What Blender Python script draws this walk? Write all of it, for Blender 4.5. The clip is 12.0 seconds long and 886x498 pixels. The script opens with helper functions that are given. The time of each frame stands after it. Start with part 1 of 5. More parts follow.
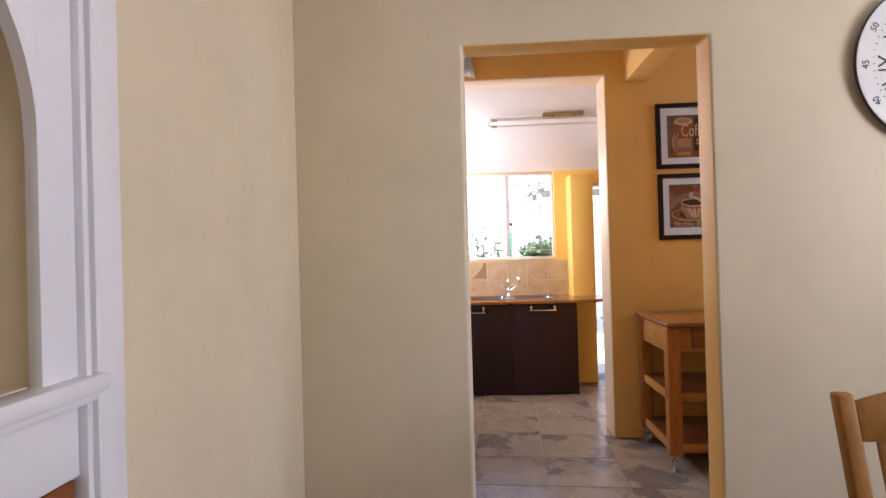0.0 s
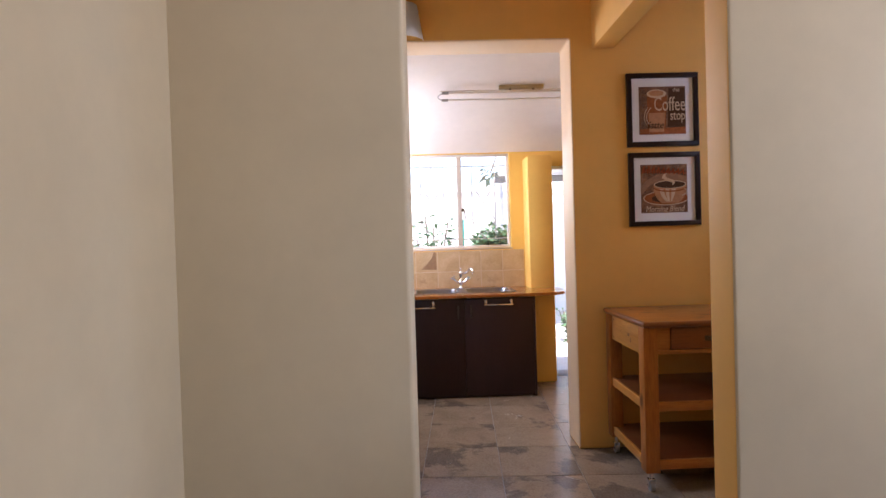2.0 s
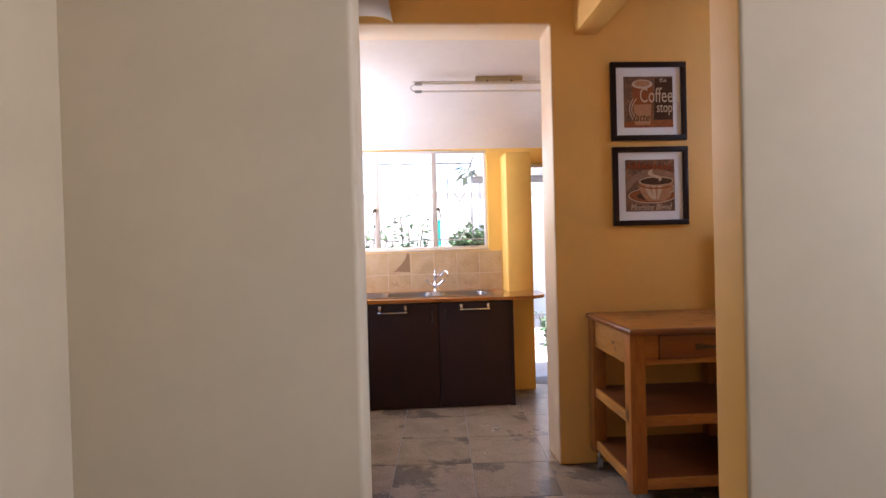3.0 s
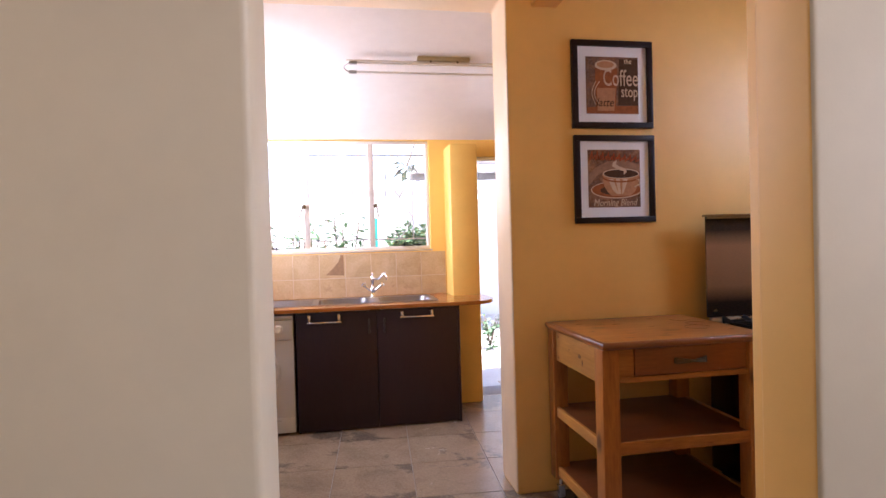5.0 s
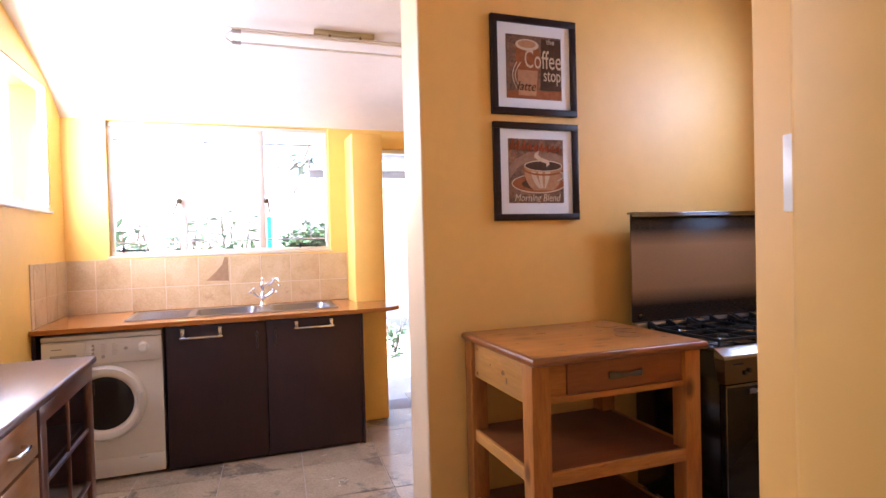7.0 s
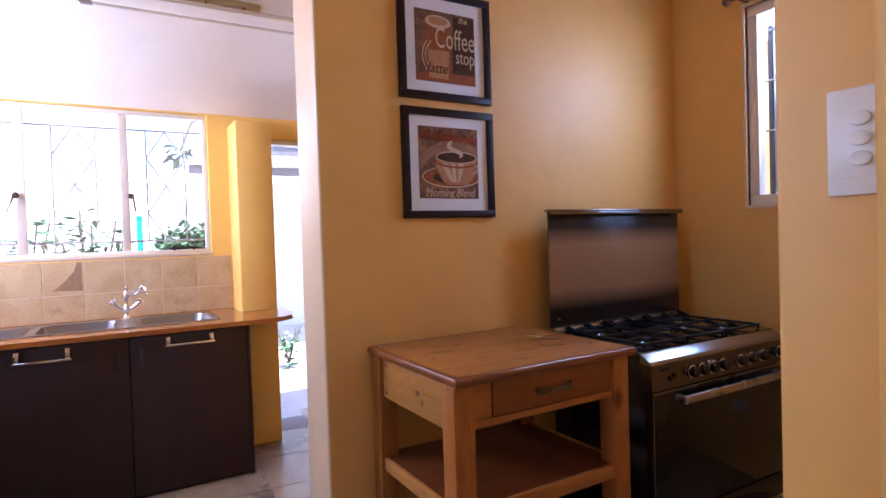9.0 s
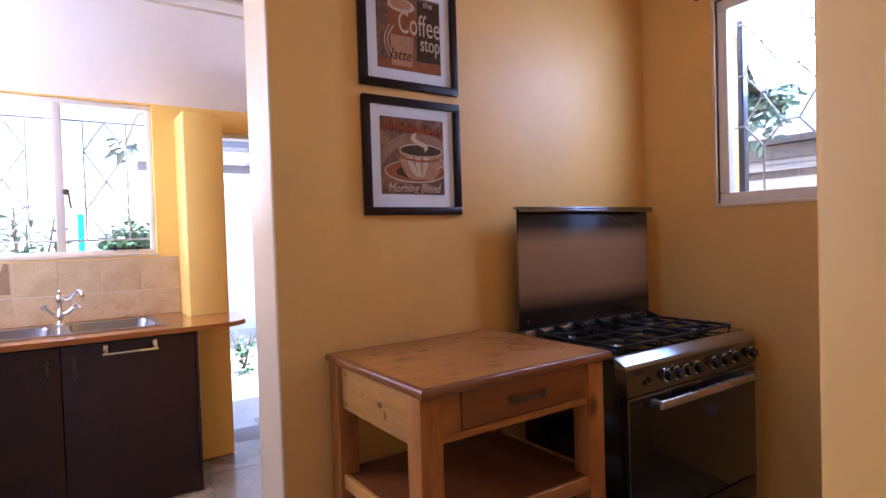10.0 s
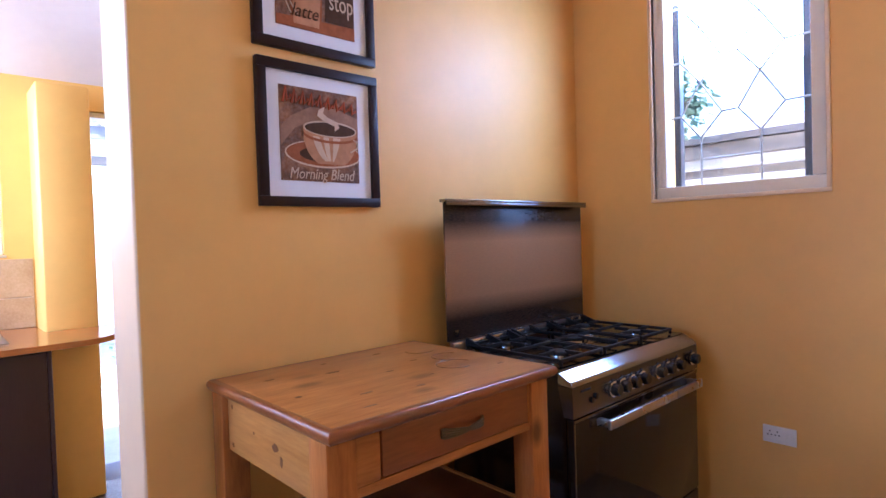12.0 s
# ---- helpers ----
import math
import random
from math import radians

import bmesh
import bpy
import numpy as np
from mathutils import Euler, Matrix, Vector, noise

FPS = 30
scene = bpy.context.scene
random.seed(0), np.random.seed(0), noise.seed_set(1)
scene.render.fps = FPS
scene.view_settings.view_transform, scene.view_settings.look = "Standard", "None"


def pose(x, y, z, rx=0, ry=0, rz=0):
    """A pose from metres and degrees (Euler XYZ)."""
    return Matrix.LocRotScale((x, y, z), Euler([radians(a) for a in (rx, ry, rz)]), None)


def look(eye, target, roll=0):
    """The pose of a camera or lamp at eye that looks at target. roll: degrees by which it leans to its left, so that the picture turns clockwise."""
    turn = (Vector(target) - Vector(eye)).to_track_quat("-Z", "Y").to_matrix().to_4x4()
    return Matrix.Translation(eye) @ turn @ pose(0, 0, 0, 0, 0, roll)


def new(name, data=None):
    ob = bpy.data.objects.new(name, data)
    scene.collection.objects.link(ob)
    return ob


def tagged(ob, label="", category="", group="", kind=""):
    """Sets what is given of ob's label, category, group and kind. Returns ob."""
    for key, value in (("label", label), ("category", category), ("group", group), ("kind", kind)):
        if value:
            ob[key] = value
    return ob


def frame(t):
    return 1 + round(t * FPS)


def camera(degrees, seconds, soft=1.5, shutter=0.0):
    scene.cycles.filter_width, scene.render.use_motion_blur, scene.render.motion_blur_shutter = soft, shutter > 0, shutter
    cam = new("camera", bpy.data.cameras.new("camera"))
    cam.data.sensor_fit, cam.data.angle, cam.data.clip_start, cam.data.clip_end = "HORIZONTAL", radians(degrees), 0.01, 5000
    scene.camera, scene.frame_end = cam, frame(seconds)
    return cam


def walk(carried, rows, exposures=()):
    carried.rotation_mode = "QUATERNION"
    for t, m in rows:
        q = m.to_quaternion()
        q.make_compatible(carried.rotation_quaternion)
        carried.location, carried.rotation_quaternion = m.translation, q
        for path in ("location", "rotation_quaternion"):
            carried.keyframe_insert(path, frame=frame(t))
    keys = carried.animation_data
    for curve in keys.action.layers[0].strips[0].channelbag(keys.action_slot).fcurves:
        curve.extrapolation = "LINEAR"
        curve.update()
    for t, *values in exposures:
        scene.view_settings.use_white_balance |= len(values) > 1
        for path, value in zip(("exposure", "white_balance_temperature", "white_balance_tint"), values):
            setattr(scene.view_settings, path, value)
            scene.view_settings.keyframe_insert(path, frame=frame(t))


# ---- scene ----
cam = camera(76.1, 12.0)
PATH = [
    (0, (0.215, -0.023, 1.355), (0.097, 1.974, 1.37), -1.6),
    (0.5, (0.216, 0.107, 1.353), (0.147, 2.105, 1.366), -1.6),
    (1, (0.204, 0.25, 1.354), (0.175, 2.25, 1.355), -1.7),
    (1.5, (0.202, 0.397, 1.36), (0.213, 2.397, 1.335), -1.6),
    (2, (0.229, 0.527, 1.359), (0.284, 2.526, 1.327), -1.7),
    (2.5, (0.254, 0.662, 1.346), (0.347, 2.66, 1.318), -1.6),
    (3, (0.29, 0.802, 1.342), (0.417, 2.798, 1.316), -1.5),
    (5, (0.299, 1.267, 1.343), (0.651, 3.235, 1.31), -1.6),
    (5.5, (0.312, 1.384, 1.318), (0.748, 3.335, 1.292), -1.4),
    (6, (0.321, 1.493, 1.323), (0.841, 3.424, 1.294), -1.4),
    (6.5, (0.352, 1.591, 1.325), (0.951, 3.499, 1.295), -1.5),
    (7, (0.379, 1.672, 1.33), (1.061, 3.552, 1.294), -1.5),
    (9, (0.462, 1.982, 1.326), (1.476, 3.705, 1.283), -1.8),
    (9.5, (0.49, 2.035, 1.316), (1.563, 3.723, 1.275), -1.8),
    (10, (0.531, 2.116, 1.316), (1.659, 3.767, 1.272), -1.8),
    (10.5, (0.579, 2.198, 1.308), (1.761, 3.811, 1.269), -1.8),
    (11, (0.627, 2.265, 1.311), (1.867, 3.834, 1.267), -1.7),
    (11.5, (0.684, 2.336, 1.304), (1.982, 3.857, 1.261), -1.8),
    (12, (0.734, 2.406, 1.296), (2.093, 3.873, 1.25), -1.8),
]
EXPOSURES = [(0, 2.34, 6000, 20), (0.5, 2.20, 6000, 20), (2.5, 2.05, 6000, 20), (3.2, 2.08, 5950, 22), (5.0, 2.35, 5950, 26), (5.5, 2.46, 5950, 28), (7, 2.86, 5750, 24), (9, 2.28, 5320, 30), (10, 2.37, 5150, 27), (11, 2.74, 4900, 24), (12, 2.95, 4760, 24)]
walk(cam, [(t, look(eye, target, roll)) for t, eye, target, roll in PATH], EXPOSURES)

# exposure and white balance along the walk are given in walk() above

# ---------------------------------------------------------------- world and light
world = bpy.data.worlds.new("sky")
scene.world = world
world.use_nodes = True
wn = world.node_tree
sky = wn.nodes.new("ShaderNodeTexSky")
sky.sky_type = 'NISHITA'
sky.sun_disc = False
SUN_EL, SUN_AZ = radians(68), radians(180)
sky.sun_elevation, sky.sun_rotation = SUN_EL, SUN_AZ
bg = wn.nodes["Background"]
bg.inputs["Strength"].default_value = 0.15
wn.links.new(sky.outputs[0], bg.inputs[0])


def lamp(name, kind, energy, m, colour=(1, 1, 1), **kw):
    data = bpy.data.lights.new(name, kind)
    data.energy, data.color = energy, colour
    if kind == 'AREA':
        data.shape, data.size, data.size_y = 'RECTANGLE', kw["size"][0], kw["size"][1]
    if kind == 'SUN':
        data.angle = radians(0.5)
    ob = new(name, data)
    ob.matrix_world = m
    return ob


sun_way = Vector((math.sin(SUN_AZ) * math.cos(SUN_EL), math.cos(SUN_AZ) * math.cos(SUN_EL), math.sin(SUN_EL)))
lamp("sun", 'SUN', 4.5, look(sun_way * 30, (0, 0, 0)), (1.0, 0.95, 0.87))
# daylight in the dining room's window behind the walker, and in the sink room's side window
lamp("dining_window_light", 'AREA', 15, look((3.72, 0.1, 1.72), (0, 0.1, 3.1)), (0.93, 0.95, 1.0), size=(1.7, 0.9))
lamp("side_window_light", 'AREA', 10.5, look((-0.775, 5.36, 1.945), (1.0, 5.36, 1.6)), (0.93, 0.94, 1.0), size=(0.86, 0.75))

lamp("stove_window_light", 'AREA', 3.3, look((3.440, 3.325, 2.20), (2.4, 3.40, 1.40)), (0.60, 0.78, 1.0), size=(0.62, 0.44))

lamp("sideboard_window_light", 'AREA', 1.2, look((-0.80, 3.43, 1.65), (1.2, 3.43, 0.25)), (0.42, 0.66, 1.0), size=(0.78, 0.74))

# ---------------------------------------------------------------- materials


def nodes_of(name):
    m = bpy.data.materials.new(name)
    m.use_nodes = True
    nt = m.node_tree
    return m, nt, nt.nodes["Principled BSDF"]


def coords(nt, scale=(1, 1, 1), rot=(0, 0, 0), space="Object"):
    tc = nt.nodes.new("ShaderNodeTexCoord")
    mp = nt.nodes.new("ShaderNodeMapping")
    mp.inputs["Scale"].default_value = scale
    mp.inputs["Rotation"].default_value = rot
    nt.links.new(tc.outputs[space], mp.inputs[0])
    return mp.outputs[0]


def noise_tex(nt, vec, scale, detail=4, rough=0.55, distort=0.0):
    n = nt.nodes.new("ShaderNodeTexNoise")
    n.inputs["Scale"].default_value, n.inputs["Detail"].default_value = scale, detail
    n.inputs["Roughness"].default_value, n.inputs["Distortion"].default_value = rough, distort
    nt.links.new(vec, n.inputs["Vector"])
    return n.outputs["Fac"]


def ramp(nt, fac, stops):
    r = nt.nodes.new("ShaderNodeValToRGB")
    e = r.color_ramp.elements
    while len(e) < len(stops):
        e.new(0.5)
    for el, (p, c) in zip(e, stops):
        el.position, el.color = p, (*c, 1)
    nt.links.new(fac, r.inputs[0])
    return r.outputs[0]


def mixed(nt, fac, a, b, kind='MIX'):
    n = nt.nodes.new("ShaderNodeMix")
    n.data_type, n.blend_type = 'RGBA', kind
    for sock, v in ((n.inputs[0], fac), (n.inputs[6], a), (n.inputs[7], b)):
        if isinstance(v, (int, float)):
            sock.default_value = v
        elif isinstance(v, tuple):
            sock.default_value = (*v, 1)
        else:
            nt.links.new(v, sock)
    return n.outputs[2]


def bump(nt, bsdf, height, strength, distance):
    b = nt.nodes.new("ShaderNodeBump")
    b.inputs["Strength"].default_value, b.inputs["Distance"].default_value = strength, distance
    nt.links.new(height, b.inputs["Height"])
    nt.links.new(b.outputs[0], bsdf.inputs["Normal"])


def shade(c, k):
    return tuple(min(1, v * k) for v in c)


def plain(name, c, rough=0.5, metal=0.0, vary=0.08, scale=3.0, grain=60.0, bumpy=0.0, spec=0.5, coat=0.0):
    """Paint, plastic or metal with a soft large variation and a fine grain."""
    m, nt, b = nodes_of(name)
    v = coords(nt)
    big = noise_tex(nt, v, scale)
    fine = noise_tex(nt, v, grain, 2)
    col = ramp(nt, big, [(0.25, shade(c, 1 - vary)), (0.75, shade(c, 1 + vary))])
    col = mixed(nt, 0.25 * min(1, vary * 6), col, ramp(nt, fine, [(0.3, shade(c, 0.85)), (0.7, shade(c, 1.12))]))
    nt.links.new(col, b.inputs["Base Color"])
    r = nt.nodes.new("ShaderNodeMapRange")
    r.inputs[3].default_value, r.inputs[4].default_value = max(0.02, rough - 0.08), min(1, rough + 0.08)
    nt.links.new(big, r.inputs[0])
    nt.links.new(r.outputs[0], b.inputs["Roughness"])
    b.inputs["Metallic"].default_value = metal
    b.inputs["Specular IOR Level"].default_value = spec
    b.inputs["Coat Weight"].default_value = coat
    if bumpy:
        bump(nt, b, fine, 0.5, bumpy)
    return m


def plaster(name, c, rough, wave=0.004, vary=0.05, spec=0.5):
    """Hand-trowelled painted plaster: slow waves, brush grain, faint marks."""
    m, nt, b = nodes_of(name)
    v = coords(nt)
    slow = noise_tex(nt, v, 2.2, 3, 0.5)
    mid = noise_tex(nt, v, 14, 4, 0.6)
    fine = noise_tex(nt, v, 160, 2)
    col = ramp(nt, slow, [(0.3, shade(c, 1 - vary)), (0.7, shade(c, 1 + vary))])
    col = mixed(nt, 0.18, col, ramp(nt, mid, [(0.35, shade(c, 0.9)), (0.65, shade(c, 1.06))]))
    marks = noise_tex(nt, coords(nt, (1, 1, 0.25)), 5.5, 6, 0.7, 1.5)
    col = mixed(nt, ramp(nt, marks, [(0.68, (0, 0, 0)), (0.8, (0.16, 0.16, 0.16))]), col, shade(c, 0.72))
    nt.links.new(col, b.inputs["Base Color"])
    b.inputs["Roughness"].default_value = rough
    b.inputs["Specular IOR Level"].default_value = spec
    h = mixed(nt, 0.5, slow, mid)
    h = mixed(nt, 0.12, h, fine)
    bump(nt, b, h, 0.35, wave)
    return m


def wood(name, dark, mid, light, along="x", rough=0.4, scale=1.0, knots=0.0, coat=0.0, spec=0.5):
    """Sawn wood: stretched grain, growth bands and knots."""
    m, nt, b = nodes_of(name)
    k = {"x": (0.12, 1, 1), "y": (1, 0.12, 1), "z": (1, 1, 0.12)}[along]
    v = coords(nt, tuple(s * scale for s in k))
    bands = noise_tex(nt, v, 16, 6, 0.6, 0.8)
    grain = noise_tex(nt, v, 120, 3, 0.6)
    tone = noise_tex(nt, coords(nt, (0.6, 0.6, 0.6)), 4, 2)
    col = ramp(nt, bands, [(0.25, dark), (0.48, mid), (0.75, light)])
    col = mixed(nt, 0.30, col, ramp(nt, grain, [(0.35, shade(dark, 0.8)), (0.65, light)]))
    col = mixed(nt, 0.35, col, ramp(nt, tone, [(0.3, shade(mid, 0.8)), (0.7, shade(light, 1.05))]))
    info = nt.nodes.new("ShaderNodeObjectInfo")
    r = nt.nodes.new("ShaderNodeMapRange")
    r.inputs[3].default_value, r.inputs[4].default_value = 0.86, 1.1
    nt.links.new(info.outputs["Random"], r.inputs[0])
    col = mixed(nt, 1.0, col, r.outputs[0], 'MULTIPLY')
    if knots:
        w = nt.nodes.new("ShaderNodeTexVoronoi")
        w.inputs["Scale"].default_value = 5.5
        kk = {"x": (0.55, 1, 1), "y": (1, 0.55, 1), "z": (1, 1, 0.55)}[along]
        nt.links.new(coords(nt, tuple(s * scale for s in kk)), w.inputs["Vector"])
        col = mixed(nt, ramp(nt, w.outputs["Distance"], [(0.07, (knots,) * 3), (0.17, (0, 0, 0))]), col, shade(dark, 0.35))
        fleck = noise_tex(nt, coords(nt, tuple(s * scale for s in k)), 34, 3, 0.7, 1.0)
        col = mixed(nt, ramp(nt, fleck, [(0.66, (0, 0, 0)), (0.74, (knots * 0.8,) * 3)]), col, shade(dark, 0.5))
    nt.links.new(col, b.inputs["Base Color"])
    b.inputs["Roughness"].default_value = rough
    b.inputs["Specular IOR Level"].default_value = spec
    b.inputs["Coat Weight"].default_value, b.inputs["Coat Roughness"].default_value = coat, 0.18
    bump(nt, b, mixed(nt, 0.5, bands, grain), 0.25, 0.0015)
    return m


def stone_tile(name, stops, patch, patch_at, rough, scale=3.0, veined=0.5, edge=0.10):
    """Stone-look tile: every piece has its own veins and stains."""
    m, nt, b = nodes_of(name)
    info = nt.nodes.new("ShaderNodeObjectInfo")
    off = nt.nodes.new("ShaderNodeVectorMath")
    off.operation = 'MULTIPLY_ADD'
    comb = nt.nodes.new("ShaderNodeCombineXYZ")
    for i in range(3):
        nt.links.new(info.outputs["Random"], comb.inputs[i])
    nt.links.new(comb.outputs[0], off.inputs[0])
    off.inputs[1].default_value = (37, 23, 51)
    nt.links.new(coords(nt), off.inputs[2])
    v = off.outputs[0]
    base = noise_tex(nt, v, scale * 2.0, 7, 0.62, 0.6)
    col = ramp(nt, base, stops)
    veins = noise_tex(nt, v, scale, 6, 0.66, veined)
    col = mixed(nt, ramp(nt, veins, [(patch_at, (0, 0, 0)), (patch_at + edge, (0.62,) * 3)]), col, patch)
    fine = noise_tex(nt, v, 90, 3)
    col = mixed(nt, 0.12, col, ramp(nt, fine, [(0.3, (0.05, 0.05, 0.05)), (0.7, (0.7, 0.65, 0.6))]))
    nt.links.new(col, b.inputs["Base Color"])
    r = nt.nodes.new("ShaderNodeMapRange")
    r.inputs[3].default_value, r.inputs[4].default_value = rough - 0.08, rough + 0.12
    nt.links.new(base, r.inputs[0])
    nt.links.new(r.outputs[0], b.inputs["Roughness"])
    bump(nt, b, base, 0.12, 0.002)
    return m


def glass(name, tint=(1, 1, 1), rough=0.0):
    m, nt, b = nodes_of(name)
    b.inputs["Base Color"].default_value = (*tint, 1)
    b.inputs["Transmission Weight"].default_value = 1.0
    b.inputs["Roughness"].default_value = rough
    b.inputs["IOR"].default_value = 1.45
    return m


CREAM = plaster("cream_wall_paint", (0.68, 0.573, 0.395), 0.55, 0.003)
OCHRE = plaster("ochre_wall_paint", (0.80, 0.445, 0.096), 0.56, 0.003, spec=0.80)
# ochre paled for pier end and lintel underside: sky sheen put into the colour
REVEAL_SHEEN = plaster("ochre_reveal_sheen", (0.78, 0.58, 0.36), 0.34, 0.002, 0.03)
# the ochre again, yellowed and brightened for the sink room's stronger light
LIT_OCHRE = plaster("lit_ochre_wall_paint", (0.86, 0.560, 0.135), 0.5, 0.003)
CEIL = plaster("white_ceiling_paint", (0.80, 0.765, 0.735), 0.42, 0.002, 0.03)
WHITE = plain("white_gloss_paint", (0.76, 0.74, 0.74), 0.38, vary=0.03, bumpy=0.0006)
CREAMPAINT = plain("cream_window_paint", (0.82, 0.73, 0.64), 0.5, vary=0.07)
STEELPAINT = plain("white_steel_paint", (0.60, 0.54, 0.47), 0.35, vary=0.06)
PLASTIC = plain("white_plastic", (0.78, 0.76, 0.73), 0.30, vary=0.02)
APPLIANCE = plain("white_enamel", (0.66, 0.65, 0.64), 0.25, vary=0.02)
GREYPLASTIC = plain("grey_plastic", (0.35, 0.34, 0.33), 0.4, vary=0.04)
WENGE = wood("dark_brown_laminate", (0.024, 0.012, 0.013), (0.031, 0.015, 0.016), (0.040, 0.020, 0.020), "z", 0.48, spec=0.35)
COUNTER = wood("varnished_red_wood", (0.26, 0.075, 0.012), (0.40, 0.135, 0.022), (0.52, 0.195, 0.036), "x", 0.25, coat=0.5)
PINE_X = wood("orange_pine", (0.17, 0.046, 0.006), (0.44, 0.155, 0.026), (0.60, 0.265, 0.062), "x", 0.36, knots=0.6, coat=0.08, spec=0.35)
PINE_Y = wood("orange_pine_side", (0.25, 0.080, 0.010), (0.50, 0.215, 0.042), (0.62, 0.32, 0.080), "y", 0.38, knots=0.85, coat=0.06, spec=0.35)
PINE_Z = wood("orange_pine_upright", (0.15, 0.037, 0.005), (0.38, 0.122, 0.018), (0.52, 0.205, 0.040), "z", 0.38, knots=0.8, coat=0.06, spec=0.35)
EDGEPINE = wood("worn_edge_pine", (0.13, 0.036, 0.008), (0.23, 0.070, 0.016), (0.31, 0.105, 0.026), "x", 0.30, coat=0.3)
# red-stained pine darkened further: shade under the trolley top put into the colour
SHADED_PINE = wood("shaded_shelf_pine", (0.075, 0.019, 0.005), (0.135, 0.036, 0.008), (0.185, 0.056, 0.012), "x", 0.4, coat=0.1)
REDPINE = wood("red_stained_pine", (0.11, 0.026, 0.006), (0.205, 0.055, 0.010), (0.28, 0.088, 0.016), "x", 0.36, coat=0.2)
MAHOGANY = wood("dark_red_wood", (0.07, 0.022, 0.012), (0.13, 0.042, 0.022), (0.18, 0.065, 0.032), "z", 0.28, coat=0.5)
MAHOGANY_Y = wood("dark_red_wood_top", (0.050, 0.018, 0.016), (0.082, 0.029, 0.024), (0.115, 0.043, 0.034), "y", 0.34, coat=0.25)
CHAIRWOOD = wood("honey_pine", (0.17, 0.056, 0.004), (0.29, 0.110, 0.010), (0.37, 0.165, 0.018), "z", 0.5, knots=0.5, coat=0.0, spec=0.25)
CHROME = plain("chrome", (0.78, 0.78, 0.80), 0.12, 1.0, vary=0.02)
STEEL = plain("brushed_steel", (0.24, 0.235, 0.23), 0.17, 1.0, vary=0.05, grain=240)
SATINSTEEL = plain("satin_steel", (0.58, 0.54, 0.53), 0.28, 1.0, vary=0.04)
PANELSTEEL = plain("panel_steel", (0.15, 0.135, 0.135), 0.22, 1.0, vary=0.05, grain=240)


def banded_glass(name, mid, z0, z1):
    """Smoked lid glass: black bands printed along top and bottom, with a dotted fade between."""
    m, nt, b = nodes_of(name)
    tc = nt.nodes.new("ShaderNodeTexCoord")
    xyz = nt.nodes.new("ShaderNodeSeparateXYZ")
    nt.links.new(tc.outputs["Object"], xyz.inputs[0])
    r = nt.nodes.new("ShaderNodeMapRange")
    r.inputs[1].default_value, r.inputs[2].default_value = z0, z1
    nt.links.new(xyz.outputs["Z"], r.inputs[0])
    ink = (0.012, 0.010, 0.010)
    col = ramp(nt, r.outputs[0], [(0.17, ink), (0.33, mid), (0.72, mid), (0.87, ink)])
    fine = noise_tex(nt, coords(nt, (0.2, 1, 1)), 240, 2)
    col = mixed(nt, 0.1, col, ramp(nt, fine, [(0.3, ink), (0.7, mid)]))
    nt.links.new(col, b.inputs["Base Color"])
    b.inputs["Roughness"].default_value = 0.24
    b.inputs["Specular IOR Level"].default_value = 0.25
    return m


LIDGLASS = banded_glass("smoked_lid_glass", (0.30, 0.16, 0.08), 0.872, 1.424)
BLACK = plain("black_enamel", (0.012, 0.011, 0.012), 0.16, vary=0.1)
IRON = plain("cast_iron", (0.012, 0.0115, 0.0115), 0.5, vary=0.2, bumpy=0.0004, spec=0.22)
DARKGLASS = plain("black_glass", (0.016, 0.012, 0.010), 0.06, vary=0.05, spec=0.36)
BRONZE = plain("antique_bronze", (0.13, 0.10, 0.06), 0.42, 0.9, vary=0.2)
DARKFRAME = plain("dark_brown_picture_moulding", (0.020, 0.008, 0.007), 0.42, vary=0.15, spec=0.22)
MOUNT = plain("white_card_mount", (0.74, 0.72, 0.74), 0.8, vary=0.02)
GLASS = glass("window_glass")
TUBE = plain("fluorescent_tube", (0.82, 0.80, 0.76), 0.3, vary=0.01)
OLIVE = plain("yellowed_metal_box", (0.40, 0.34, 0.20), 0.4, vary=0.08)
RUBBER = plain("dark_rubber", (0.03, 0.03, 0.03), 0.7)
GROUT = plain("grout", (0.30, 0.27, 0.24), 0.9, vary=0.15)
LIGHTGROUT = plain("pale_grout", (0.66, 0.55, 0.41), 0.9, vary=0.1)
FLOORTILE = stone_tile("slate_floor_tile", [(0.28, (0.24, 0.175, 0.115)), (0.45, (0.31, 0.235, 0.155)), (0.60, (0.36, 0.275, 0.185)), (0.75, (0.29, 0.22, 0.145))],
                       (0.045, 0.037, 0.032), 0.535, 0.22, 2.0, 0.35, 0.05)
WALLTILE = stone_tile("sandstone_wall_tile", [(0.3, (0.47, 0.31, 0.145)), (0.5, (0.57, 0.405, 0.21)), (0.7, (0.64, 0.475, 0.275))],
                      (0.36, 0.21, 0.095), 0.59, 0.33, 2.4, 1.2, 0.06)
BOARDS = wood("dining_floor_boards", (0.035, 0.015, 0.009), (0.06, 0.026, 0.015), (0.085, 0.038, 0.02), "y", 0.35, coat=0.3)

# ---------------------------------------------------------------- mesh helpers


